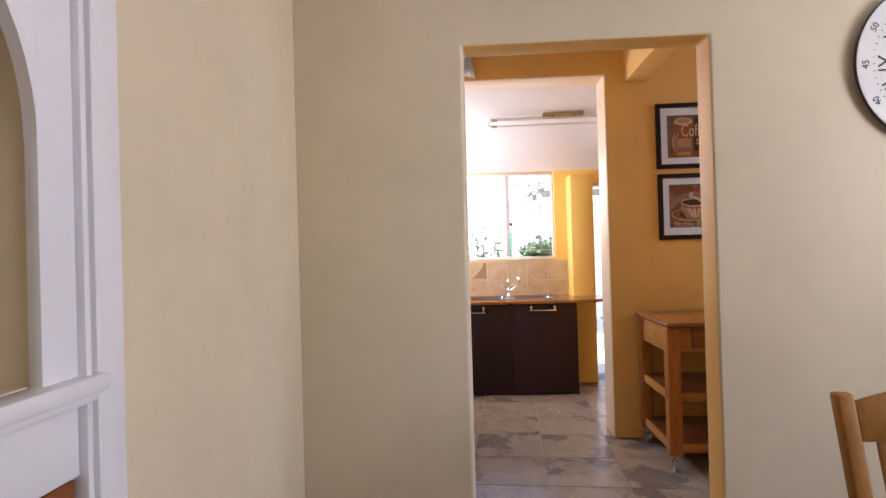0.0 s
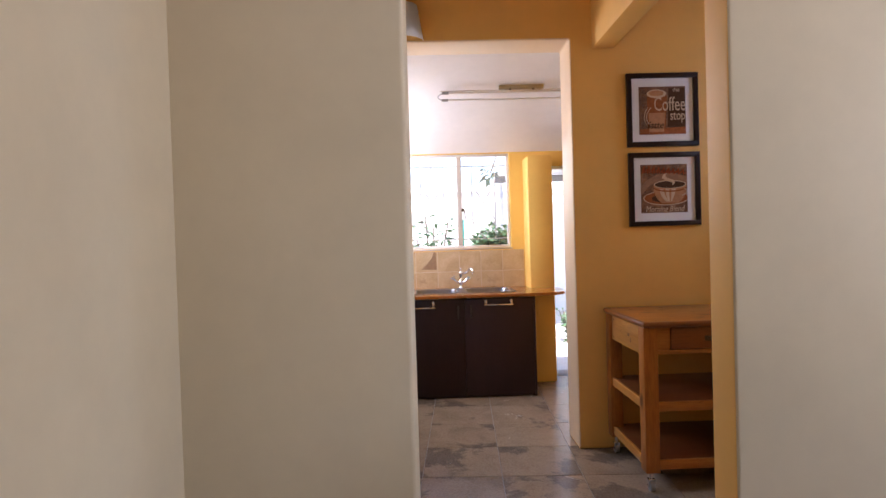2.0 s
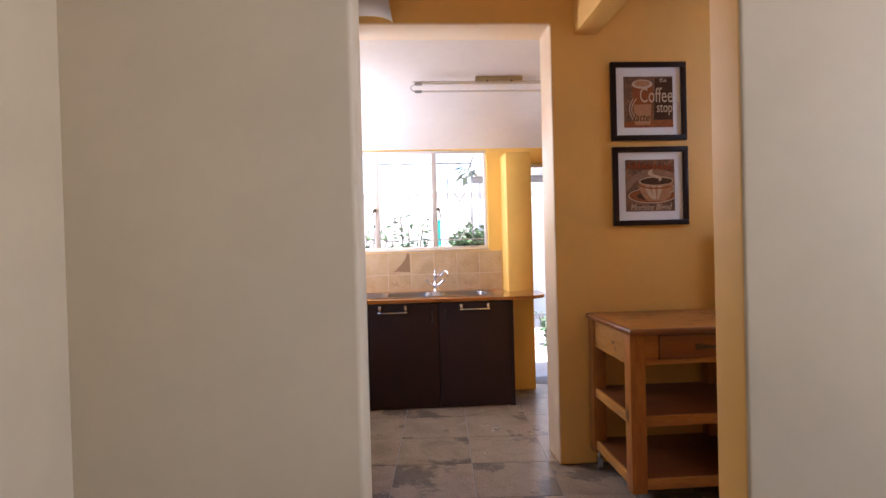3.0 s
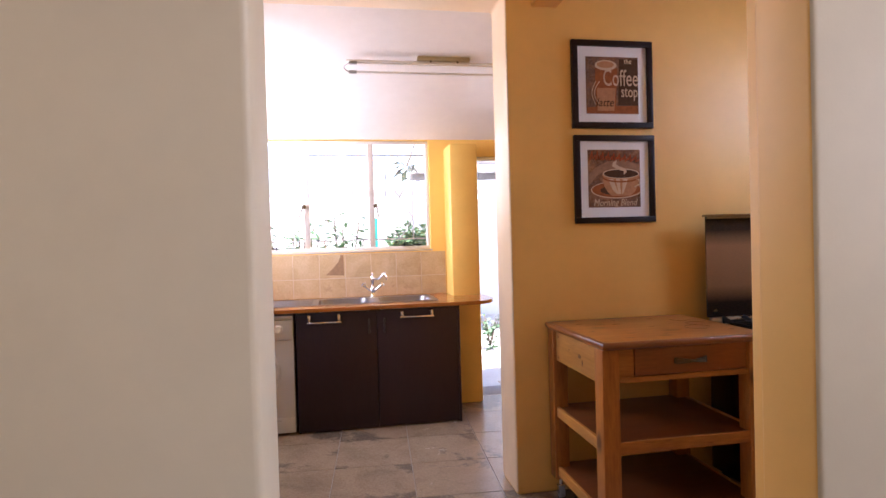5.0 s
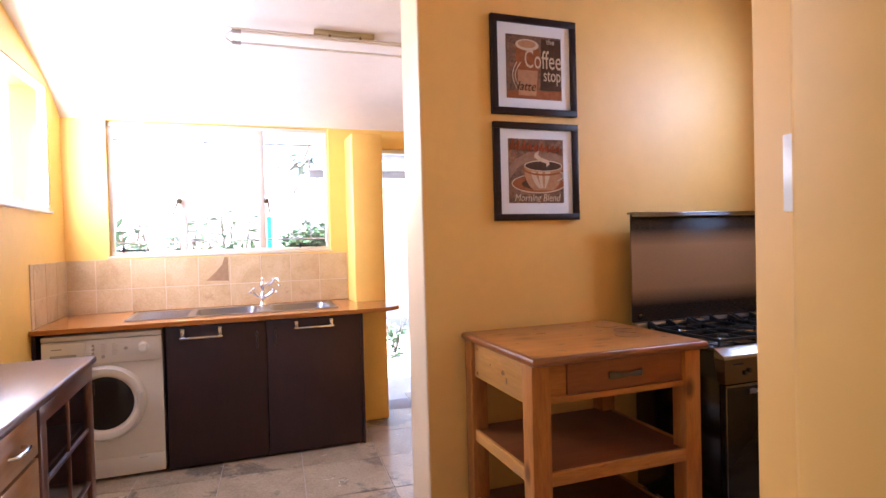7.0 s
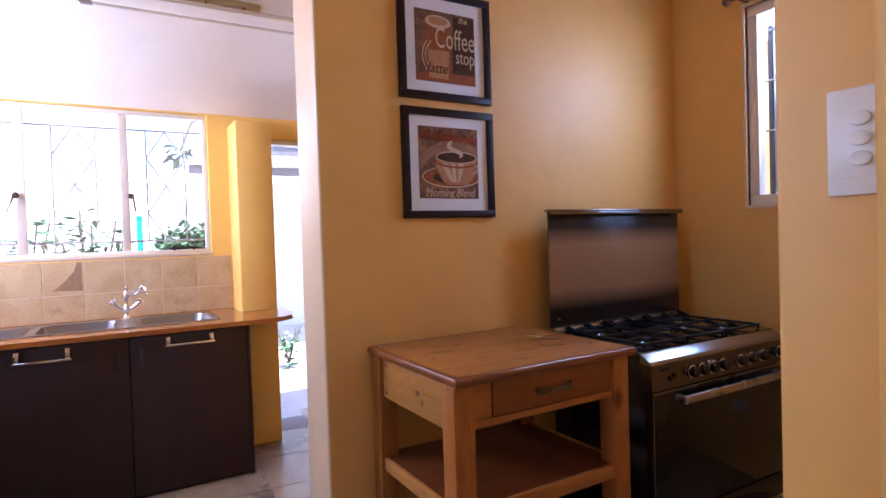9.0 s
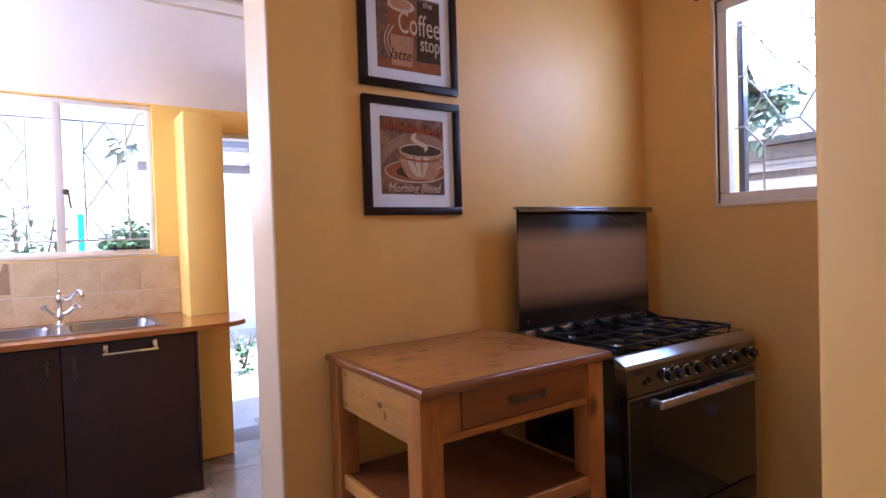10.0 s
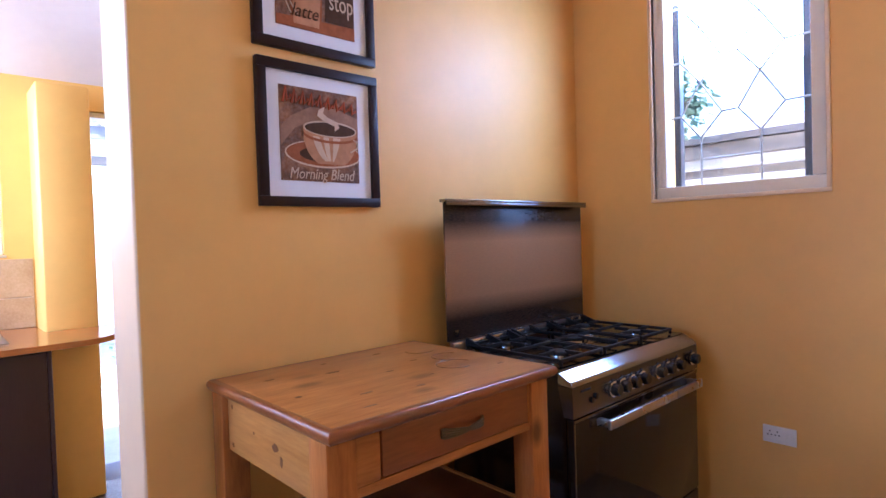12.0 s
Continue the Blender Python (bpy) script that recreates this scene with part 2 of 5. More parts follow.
def add_box(bm, lo, hi, bevel=0.0, seg=2, m=None):
    geo = bmesh.ops.create_cube(bm, size=1.0)
    vs = geo["verts"]
    mid = [(a + b) / 2 for a, b in zip(lo, hi)]
    for v in vs:
        v.co = Vector([c + s * (b - a) for c, s, a, b in zip(mid, v.co, lo, hi)])
    if bevel:
        es = list({e for v in vs for e in v.link_edges})
        out = bmesh.ops.bevel(bm, geom=es, offset=bevel, segments=seg, affect='EDGES', profile=0.5)
        vs = list({v for f in out["faces"] for v in f.verts})
    if m is not None:
        bmesh.ops.transform(bm, matrix=m, verts=vs)
    return vs


def add_rod(bm, a, b, r, seg=10, r2=None):
    a, b = Vector(a), Vector(b)
    d = b - a
    m = Matrix.Translation((a + b) / 2) @ d.to_track_quat('Z', 'Y').to_matrix().to_4x4()
    bmesh.ops.create_cone(bm, cap_ends=True, segments=seg, radius1=r, radius2=r if r2 is None else r2, depth=d.length, matrix=m)


def add_lathe(bm, profile, seg=24, m=Matrix()):
    """Turned shape: profile of (radius, height) about z."""
    rings = []
    for r, z in profile:
        rings.append([bm.verts.new(m @ Vector((r * math.cos(2 * math.pi * i / seg), r * math.sin(2 * math.pi * i / seg), z))) for i in range(seg)])
    for p, q in zip(rings, rings[1:]):
        for i in range(seg):
            bm.faces.new((p[i], p[(i + 1) % seg], q[(i + 1) % seg], q[i]))
    for ring, flip in ((rings[0], True), (rings[-1], False)):
        if flip:
            ring = ring[::-1]
        bm.faces.new(ring)


def add_tube(bm, pts, r, seg=8):
    """A bent bar along points."""
    pts = [Vector(p) for p in pts]
    rings = []
    for i, p in enumerate(pts):
        d = (pts[min(i + 1, len(pts) - 1)] - pts[max(i - 1, 0)]).normalized()
        q = d.to_track_quat('Z', 'Y')
        rings.append([bm.verts.new(p + q @ Vector((r * math.cos(2 * math.pi * k / seg), r * math.sin(2 * math.pi * k / seg), 0))) for k in range(seg)])
    for a, b in zip(rings, rings[1:]):
        for k in range(seg):
            bm.faces.new((a[k], a[(k + 1) % seg], b[(k + 1) % seg], b[k]))
    bm.faces.new(rings[0][::-1])
    bm.faces.new(rings[-1])


def add_prism(bm, outline, lo, hi, axis="y", bevel=0.0, seg=3):
    """A 2D outline pushed along an axis. Outline in (x, z) for y, (y, z) for x, (x, y) for z."""
    put = {"y": lambda u, v, w: (u, w, v), "x": lambda u, v, w: (w, u, v), "z": lambda u, v, w: (u, v, w)}[axis]
    a = [bm.verts.new(put(u, v, lo)) for u, v in outline]
    b = [bm.verts.new(put(u, v, hi)) for u, v in outline]
    n = len(a)
    faces = [bm.faces.new(a[::-1]), bm.faces.new(b)]
    for i in range(n):
        faces.append(bm.faces.new((a[i], a[(i + 1) % n], b[(i + 1) % n], b[i])))
    bmesh.ops.recalc_face_normals(bm, faces=faces)
    if bevel:
        es = list({e for f in faces for e in f.edges})
        bmesh.ops.bevel(bm, geom=es, offset=bevel, segments=seg, affect='EDGES', profile=0.5)


def mesh_of(name, bm, mats, smooth=True):
    me = bpy.data.meshes.new(name)
    bmesh.ops.recalc_face_normals(bm, faces=bm.faces)
    bm.to_mesh(me)
    bm.free()
    for mt in (mats if isinstance(mats, (list, tuple)) else [mats]):
        me.materials.append(mt)
    if smooth:
        for p in me.polygons:
            p.use_smooth = True
        me.set_sharp_from_angle(angle=radians(38))
    return me


def child(ob, parent, label=""):
    """Parents a mesh that is laid out in world metres."""
    ob.parent = parent
    if parent.type == 'EMPTY':
        ob.matrix_parent_inverse = parent.matrix_basis.inverted()
    return tagged(ob, label)


def part(name, bm, material, parent, label=""):
    return child(new(name, mesh_of(name, bm, material)), parent, label)


def box_part(name, lo, hi, material, parent, bevel=0.003, label=""):
    bm = bmesh.new()
    add_box(bm, lo, hi, bevel)
    return part(name, bm, material, parent, label)


def thing(name, at, label, category, group="", rz=0.0):
    ob = new(name)
    ob.empty_display_size = 0.1
    ob.matrix_basis = pose(*at, 0, 0, rz)
    return tagged(ob, label, category, group)


def structure(name, bm, mats, label, category):
    ob = new(name, mesh_of(name, bm, mats))
    return tagged(ob, label, category, kind="structure")


def text_mesh(name, words, size, material, parent, m, label="", width=1.0, shear=0.0, depth=0.0006):
    cu = bpy.data.curves.new(name, 'FONT')
    cu.body, cu.size, cu.align_x, cu.align_y, cu.extrude, cu.shear = words, size, 'CENTER', 'CENTER', depth, shear
    cu.resolution_u = 3
    tmp = bpy.data.objects.new(name, cu)
    me = bpy.data.meshes.new_from_object(tmp)
    bpy.data.objects.remove(tmp)
    bpy.data.curves.remove(cu)
    me.name = name
    me.materials.clear()
    me.materials.append(material)
    me.transform(m @ Matrix.Diagonal((width, 1, 1, 1)))
    return child(new(name, me), parent, label)


def paint_by_normal(ob, test):
    """Gives the second paint to the faces for which test(normal, centre) holds."""
    for p in ob.data.polygons:
        if test(p.normal, p.center):
            p.material_index = 1


# ---------------------------------------------------------------- structure: dining room
DY = 2.10            # dining face of the wall with the doorway
JL, JR = 0.178, 1.09  # doorway sides
HEAD = 2.132
SWX = 1.186          # end of the wall that is set back beside the doorway
RX = 3.256           # side wall by the stove
PY = 4.085           # face of the wall with the pictures
BY = 6.06            # window wall of the sink room
LX = -0.70           # far side wall of the sink room
CEIL1, CEIL2 = 2.75, 2.95

bm = bmesh.new()
add_prism(bm, [(-0.62, 0), (JL, 0), (JL, HEAD), (JR, HEAD), (JR, 0), (3.7, 0), (3.7, 3.05), (-0.62, 3.05)], DY, DY + 0.14, "y", 0.012)
for v in bm.verts:
    if v.co.y > DY + 0.09 and abs(v.co.x - JL) < 0.03:
        v.co.x += 0.008
wall = structure("wall_north", bm, [OCHRE, CREAM], "cream plastered dining room wall with an open doorway", "wall")
paint_by_normal(wall, lambda n, c: n.y < -0.5 or (n.x > 0.5 and c.x < 0.4))

bm = bmesh.new()
add_prism(bm, [(SWX, DY + 0.143), (SWX + 0.006, 2.388), (RX, 2.388), (RX, DY + 0.143)], 0, 3.05, "z", 0.010)
structure("wall_stove_room_front", bm, OCHRE, "ochre painted wall set back beside the doorway", "wall")

bm = bmesh.new()
WX = -0.462           # dining side wall
NY0, NY1, NZ = 0.075, 0.788, 1.172   # niche: sides and foot
for y0, y1, z0, z1 in ((-3.2, NY0 - 0.006, 0, 3.05), (NY1 + 0.006, 2.24, 0, 3.05), (NY0 - 0.006, NY1 + 0.006, 0, NZ), (NY0 - 0.006, NY1 + 0.006, 1.92, 3.05)):
    add_box(bm, (-0.72, y0, z0), (WX, y1, z1))
add_box(bm, (-0.86, -0.1, 1.0), (-0.721, 0.95, 2.05))
structure("wall_west", bm, CREAM, "cream plastered dining room side wall", "wall")
bm = bmesh.new()
for lo, hi in (((3.7, -3.2, 0), (3.9, -0.8, 2.8)), ((3.7, 1.0, 0), (3.9, 2.24, 2.8)), ((3.7, -0.8, 0), (3.9, 1.0, 0.9)), ((3.7, -0.8, 2.2), (3.9, 1.0, 2.8))):
    add_box(bm, lo, hi)
structure("wall_east", bm, CREAM, "cream plastered wall with a window opening", "wall")
bm = bmesh.new()
add_box(bm, (-0.72, -3.4, 0), (3.9, -3.2, 2.8))
structure("wall_south", bm, CREAM, "cream plastered dining room wall", "wall")
bm = bmesh.new()
add_box(bm, (-0.72, -3.4, CEIL1), (3.9, 2.10, CEIL1 + 0.1))
structure("ceiling_dining", bm, CEIL, "white painted dining room ceiling", "ceiling")
bm = bmesh.new()
add_box(bm, (-0.72, -3.4, -0.2), (3.9, 2.17, -0.004))
structure("floor_dining", bm, BOARDS, "brown boarded dining room floor", "floor")

# ---------------------------------------------------------------- structure: stove room and sink room
# wall with the pictures, its pier end towards the opening, and the lintel over the opening
bm = bmesh.new()
add_prism(bm, [(1.16, 0), (3.50, 0), (3.50, 3.05), (LX - 0.2, 3.05), (LX - 0.2, 2.600), (1.16, 2.600)], PY, PY + 0.27, "y", 0.014)
wp = structure("wall_pictures", bm, [OCHRE, REVEAL_SHEEN], "ochre satin painted wall, pier end and lintel underside paled for sheen", "wall")
paint_by_normal(wp, lambda n, c: c.x < 1.30 and (n.x < -0.6 or n.z < -0.6) and c.z > 0.05)
bm = bmesh.new()
add_box(bm, (1.300, 2.24, 2.535), (1.44, PY + 0.005, 3.0), 0.01)
structure("beam", bm, OCHRE, "ochre painted ceiling beam", "beam")

W2 = (2.985, 3.665, 1.435, 2.43)      # window by the stove: y0, y1, z0, z1
bm = bmesh.new()
for lo, hi in (((RX, 2.24, 0), (RX + 0.22, W2[0], 3.05)), ((RX, W2[1], 0), (RX + 0.22, 4.36, 3.05)),
               ((RX, W2[0], 0), (RX + 0.22, W2[1], W2[2])), ((RX, W2[0], W2[3]), (RX + 0.22, W2[1], 3.05))):
    add_box(bm, lo, hi)
structure("wall_stove_side", bm, OCHRE, "ochre satin painted wall with a window", "wall")
bm = bmesh.new()
add_box(bm, (LX - 0.2, 2.10, CEIL2), (3.9, 4.36, CEIL2 + 0.1))
structure("ceiling_stove_room", bm, CEIL, "white painted ceiling above the stove", "ceiling")

# sink room: window wall with window and outer door
WB = (-0.44, 1.055, 1.27, 2.195)      # x0, x1, z0, z1
DO = (1.42, 2.25, 2.055)              # outer door: x0, x1, head
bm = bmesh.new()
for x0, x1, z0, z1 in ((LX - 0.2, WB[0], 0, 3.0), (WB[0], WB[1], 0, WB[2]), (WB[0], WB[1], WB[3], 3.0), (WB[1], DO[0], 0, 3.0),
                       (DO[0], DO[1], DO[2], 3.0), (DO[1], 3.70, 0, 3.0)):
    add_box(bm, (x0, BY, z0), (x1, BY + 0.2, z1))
structure("wall_sink", bm, LIT_OCHRE, "yellow sink room wall with window and door openings, ochre brightened as if lit", "wall")
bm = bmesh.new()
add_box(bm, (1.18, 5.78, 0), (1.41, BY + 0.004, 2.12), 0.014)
structure("wall_pier", bm, LIT_OCHRE, "yellow boxed pier between window and door, ochre brightened as if lit", "wall")
WS = (4.92, 5.80, 1.56, 2.33)         # side window
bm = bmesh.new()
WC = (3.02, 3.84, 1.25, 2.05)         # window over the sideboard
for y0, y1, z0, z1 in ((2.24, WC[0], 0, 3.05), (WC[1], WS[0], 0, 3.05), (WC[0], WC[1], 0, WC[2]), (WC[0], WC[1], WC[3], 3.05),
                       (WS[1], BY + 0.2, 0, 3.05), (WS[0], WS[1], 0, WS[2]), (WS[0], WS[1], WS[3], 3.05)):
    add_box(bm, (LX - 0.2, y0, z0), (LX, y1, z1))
structure("wall_sink_side", bm, LIT_OCHRE, "yellow sink room side wall with a window, ochre brightened as if lit", "wall")
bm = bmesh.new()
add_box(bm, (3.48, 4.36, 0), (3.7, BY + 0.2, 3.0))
structure("wall_sink_far", bm, LIT_OCHRE, "yellow sink room end wall, ochre brightened as if lit", "wall")
# sloping ceiling that curves down to the window wall
CZ0, CSL = 2.30, 0.29
prof = [(4.30, CZ0 + CSL * (BY - 4.30))]
for i in range(9):
    y = 5.70 + (BY - 5.70) * i / 8
    prof.append((y, CZ0 + CSL * (BY - y) - 0.10 * (i / 8) ** 2))
prof += [(BY + 0.2, CZ0 - 0.10), (BY + 0.2, 3.1), (4.30, 3.1)]
bm = bmesh.new()
add_prism(bm, prof, LX - 0.2, 3.7, "x")
structure("ceiling_sink_room", bm, CEIL, "white sloping ceiling with a coved edge", "ceiling")

# ================================================================ dining room things


def arc(cx, cy, r, a0, a1, n):
    return [(cx + r * math.cos(radians(a0 + (a1 - a0) * i / n)), cy + r * math.sin(radians(a0 + (a1 - a0) * i / n))) for i in range(n + 1)]


# white built-in alcove with a recessed arched niche, a shelf and wooden doors below
fx = WX + 0.002
alcove = thing("built_in_alcove", (fx, 0.43, 0), "white painted built-in alcove with arched niche and wooden doors below", "cupboard")
bm = bmesh.new()
add_box(bm, (fx, NY1, NZ - 0.02), (fx + 0.022, 0.864, 2.48), 0.002)
add_box(bm, (fx, -0.035, NZ - 0.02), (fx + 0.022, NY0, 2.48), 0.002)
nmid, nrad = (NY0 + NY1) / 2, (NY1 - NY0) / 2
top = [(NY0, 2.48), (NY0, 1.545)] + [(nmid + nrad * math.cos(radians(a)), 1.545 + nrad * math.sin(radians(a))) for a in range(174, 0, -6)] + [(NY1, 1.545), (NY1, 2.48)]
add_prism(bm, top, fx, fx + 0.0215, "x")
part("arched_panel", bm, WHITE, alcove)
for y0, y1, d in ((0.864, 0.878, 0.036), (0.878, 0.891, 0.024), (0.891, 0.904, 0.036), (0.904, 0.982, 0.025)):
    box_part("upright_moulding", (fx, y0, 0.0), (fx + d, y1, 2.48), WHITE, alcove, 0.003)
for y0, y1, d in ((-0.055, -0.035, 0.036), (-0.145, -0.055, 0.025)):
    box_part("upright_moulding", (fx, y0, 0.0), (fx + d, y1, 2.48), WHITE, alcove, 0.003)
bm = bmesh.new()
add_box(bm, (fx, -0.065, NZ - 0.031), (fx + 0.052, 0.903, NZ - 0.001), 0.006)
add_box(bm, (fx, -0.045, NZ - 0.047), (fx + 0.038, 0.890, NZ - 0.0315), 0.004)
part("shelf", bm, WHITE, alcove)
bm = bmesh.new()
add_box(bm, (fx, -0.035, 1.010), (fx + 0.022, 0.863, NZ - 0.0475), 0.003)
part("apron", bm, WHITE, alcove)
for y0, y1 in ((-0.030, 0.413), (0.417, 0.860)):
    d = box_part("door", (fx, y0, 0.06), (fx + 0.016, y1, 1.006), REDPINE, alcove, 0.003, "red-brown wooden door")
    box_part("raised_panel", (fx + 0.0162, y0 + 0.07, 0.14), (fx + 0.021, y1 - 0.07, 0.92), REDPINE, d, 0.002)
    bm = bmesh.new()
    add_lathe(bm, [(0.008, 0), (0.006, 0.012), (0.014, 0.02), (0.012, 0.03)], 12, pose(fx + 0.016, y1 - 0.04 if y0 < 0 else y0 + 0.04, 0.80, 0, 90, 0))
    part("knob", bm, BRONZE, d)

# large round wall clock
ink = plain("clock_ink", (0.03, 0.028, 0.026), 0.6)
clock_face = plain("aged_clock_face", (0.66, 0.64, 0.60), 0.5, vary=0.06, scale=7)
cx, cz, cr = 1.878, 1.985, 0.298
clock = thing("wall_clock", (cx, DY, cz), "large round white wall clock with roman numerals and dark rim", "clock")
face_m = pose(cx, DY, cz, 90, 0, 0)
bm = bmesh.new()
add_lathe(bm, [(cr - 0.02, 0.0), (cr - 0.012, 0.008), (cr - 0.001, 0.016), (cr, 0.026), (cr - 0.002, 0.0275), (cr - 0.006, 0.026)], 72, face_m)
part("rim", bm, plain("dark_clock_rim", (0.05, 0.035, 0.03), 0.4, vary=0.2), clock)
bm = bmesh.new()
add_lathe(bm, [(cr - 0.0045, 0.02), (cr - 0.0045, 0.0282), (cr - 0.012, 0.0285), (cr - 0.016, 0.0275), (0.01, 0.0275)], 72, face_m)
face = part("dial", bm, clock_face, clock)
for i, word in enumerate(("XII", "I", "II", "III", "IV", "V", "VI", "VII", "VIII", "IX", "X", "XI")):
    a = -30 * i
    up = pose(cx, DY - 0.0285, cz, 90, 0, 0) @ pose(0, 0, 0, 0, 0, a)
    text_mesh("numeral", word, 0.092, ink, face, up @ pose(0, 0.185, 0), width=0.72)
    text_mesh("minute_figure", str(60 if i == 0 else 5 * i), 0.033, ink, face, up @ pose(0, 0.262, 0))
bm = bmesh.new()
for i in range(60):
    add_box(bm, (-0.0012, 0.232, 0), (0.0012, 0.238, 0.0008), 0, m=pose(cx, DY - 0.0280, cz, 90, 0, 0) @ pose(0, 0, 0, 0, 0, 6 * i))
part("minute_dots", bm, ink, face)["kind"] = "stuff"

# pine dining chair, its reclined back towards the wall
hx0, hx1, yb, ht, tilt = 1.088, 1.468, 1.350, 0.990, 0.26
chair = thing("dining_chair", ((hx0 + hx1) / 2, yb - 0.25, 0), "honey coloured pine dining chair with slatted reclined back", "chair")


def back_y(z):
    return yb - 0.10 + (tilt * (z - 0.45) if z > 0.45 else 0.10 * (0.45 - z))


lean_deg = -math.degrees(math.atan(tilt))
for x in (hx0, hx1):
    bm = bmesh.new()
    outl = [(back_y(z), z) for z in (0.0, 0.25, 0.45, 0.6, 0.75, 0.9, ht)]
    add_prism(bm, outl + [(y + 0.034, z) for y, z in reversed(outl)], x - 0.021, x + 0.021, "x", 0.007)
    part("back_post", bm, CHAIRWOOD, chair)
hw = (hx1 - hx0) / 2 - 0.0215
for zc, hgt, rise, nm in ((0.925, 0.092, 0.030, "top_rail"), (0.535, 0.045, 0.0, "lower_rail")):
    arch = [(-hw + 2 * hw * i / 12, hgt / 2 + rise * math.sin(math.pi * i / 12)) for i in range(13)]
    bm = bmesh.new()
    add_prism(bm, [(-hw, -hgt / 2), (hw, -hgt / 2)] + arch[::-1], -0.011, 0.011, "y", 0.004, 2)
    bmesh.ops.transform(bm, matrix=pose((hx0 + hx1) / 2, back_y(zc) + 0.017, zc, lean_deg, 0, 0), verts=bm.verts)
    part(nm, bm, CHAIRWOOD, chair)
for k in range(4):
    x = hx0 + 0.078 + (hx1 - hx0 - 0.156) * k / 3
    bm = bmesh.new()
    add_box(bm, (-0.018, -0.006, -0.168), (0.018, 0.006, 0.168), 0.004, m=pose(x, back_y(0.717) + 0.017, 0.717, lean_deg, 0, 0))
    part("back_slat", bm, CHAIRWOOD, chair)
bm = bmesh.new()
add_box(bm, (hx0 - 0.02, yb - 0.48, 0.43), (hx1 + 0.02, yb - 0.102, 0.455), 0.01)
part("seat", bm, CHAIRWOOD, chair)
for x in (hx0, hx1):
    box_part("front_leg", (x - 0.02, yb - 0.46, 0), (x + 0.02, yb - 0.42, 0.43), CHAIRWOOD, chair, 0.005)
    box_part("side_rail", (x - 0.01, yb - 0.42, 0.37), (x + 0.01, yb - 0.10, 0.43), CHAIRWOOD, chair, 0.003)
box_part("front_rail", (hx0 + 0.02, yb - 0.45, 0.37), (hx1 - 0.02, yb - 0.43, 0.43), CHAIRWOOD, chair, 0.003)

# ================================================================ stove room things

# kitchen trolley
tx0, tx1, ty0, ty1, tz = 1.330, 2.114, 3.410, 4.076, 0.902
trolley = thing("kitchen_trolley", ((tx0 + tx1) / 2, (ty0 + ty1) / 2, 0), "orange varnished pine kitchen trolley with drawer and shelves", "kitchen trolley")
bm = bmesh.new()
add_box(bm, (tx0 + 0.020, ty0 + 0.020, tz - 0.030), (tx1 - 0.020, ty1 - 0.020, tz), 0.001)
top = part("worktop", bm, PINE_X, trolley, "knotty worn pine top with ring marks")
bm = bmesh.new()
prof_e = [(0.0205, -0.032), (0.008, -0.032)] + [(0.014 - 0.014 * math.cos(radians(a)), -0.016 + 0.016 * math.sin(radians(a))) for a in range(-60, 91, 15)] + [(0.0205, 0.0)]
ring_v = []
for inset, dz in prof_e:
    ring_v.append([bm.verts.new((x, y, tz + dz)) for x, y in ((tx0 + inset, ty0 + inset), (tx1 - inset, ty0 + inset), (tx1 - inset, ty1 - inset), (tx0 + inset, ty1 - inset))])
for ra, rb in zip(ring_v, ring_v[1:]):
    for i in range(4):
        bm.faces.new((ra[i], ra[(i + 1) % 4], rb[(i + 1) % 4], rb[i]))
part("edge_band", bm, EDGEPINE, top, "darker rounded edge")
stain = plain("burnt_mark", (0.13, 0.05, 0.017), 0.45, vary=0.3)
for mx, my, r, a0, a1 in ((1.93, 3.66, 0.060, 0, 290), (1.99, 3.76, 0.052, 20, 250), (1.99, 3.90, 0.050, 150, 330)):
    bm = bmesh.new()
    ring = [(mx + r * math.cos(radians(a)), my + r * 0.9 * math.sin(radians(a)), tz + 0.0003) for a in range(a0, a1, 10)]
    add_tube(bm, ring, 0.0014, 4)
    part("ring_mark", bm, stain, top)
knot = plain("dark_knot", (0.15, 0.052, 0.014), 0.45, vary=0.35, scale=60)
kr = random.Random(5)


def knot_disc(parent, m, rx, ry):
    bm = bmesh.new()
    pts = [(rx * (1 + 0.25 * kr.uniform(-1, 1)) * math.cos(2 * math.pi * i / 14), ry * (1 + 0.25 * kr.uniform(-1, 1)) * math.sin(2 * math.pi * i / 14)) for i in range(14)]
    add_prism(bm, pts, 0.0, 0.0005, "z")
    bmesh.ops.transform(bm, matrix=m, verts=bm.verts)
    part("knot", bm, knot, parent)


for kx, ky, kx_r, ky_r in ((1.45, 3.92, 0.016, 0.006), (1.62, 3.86, 0.024, 0.008), (1.42, 3.70, 0.010, 0.006), (1.56, 3.60, 0.022, 0.006), (1.70, 3.55, 0.012, 0.007), (1.74, 3.74, 0.014, 0.005),
                           (1.50, 3.50, 0.020, 0.004), (1.88, 3.80, 0.018, 0.005), (1.86, 3.97, 0.016, 0.007), (2.03, 3.56, 0.013, 0.006), (1.66, 3.98, 0.010, 0.005), (1.80, 3.62, 0.010, 0.004)):
    knot_disc(top, pose(kx, ky, tz), kx_r, ky_r)
lx = ((tx0 + 0.008, tx0 + 0.084), (tx1 - 0.095, tx1 - 0.020))
ly = ((ty0 + 0.025, ty0 + 0.10), (ty1 - 0.09, ty1 - 0.015))
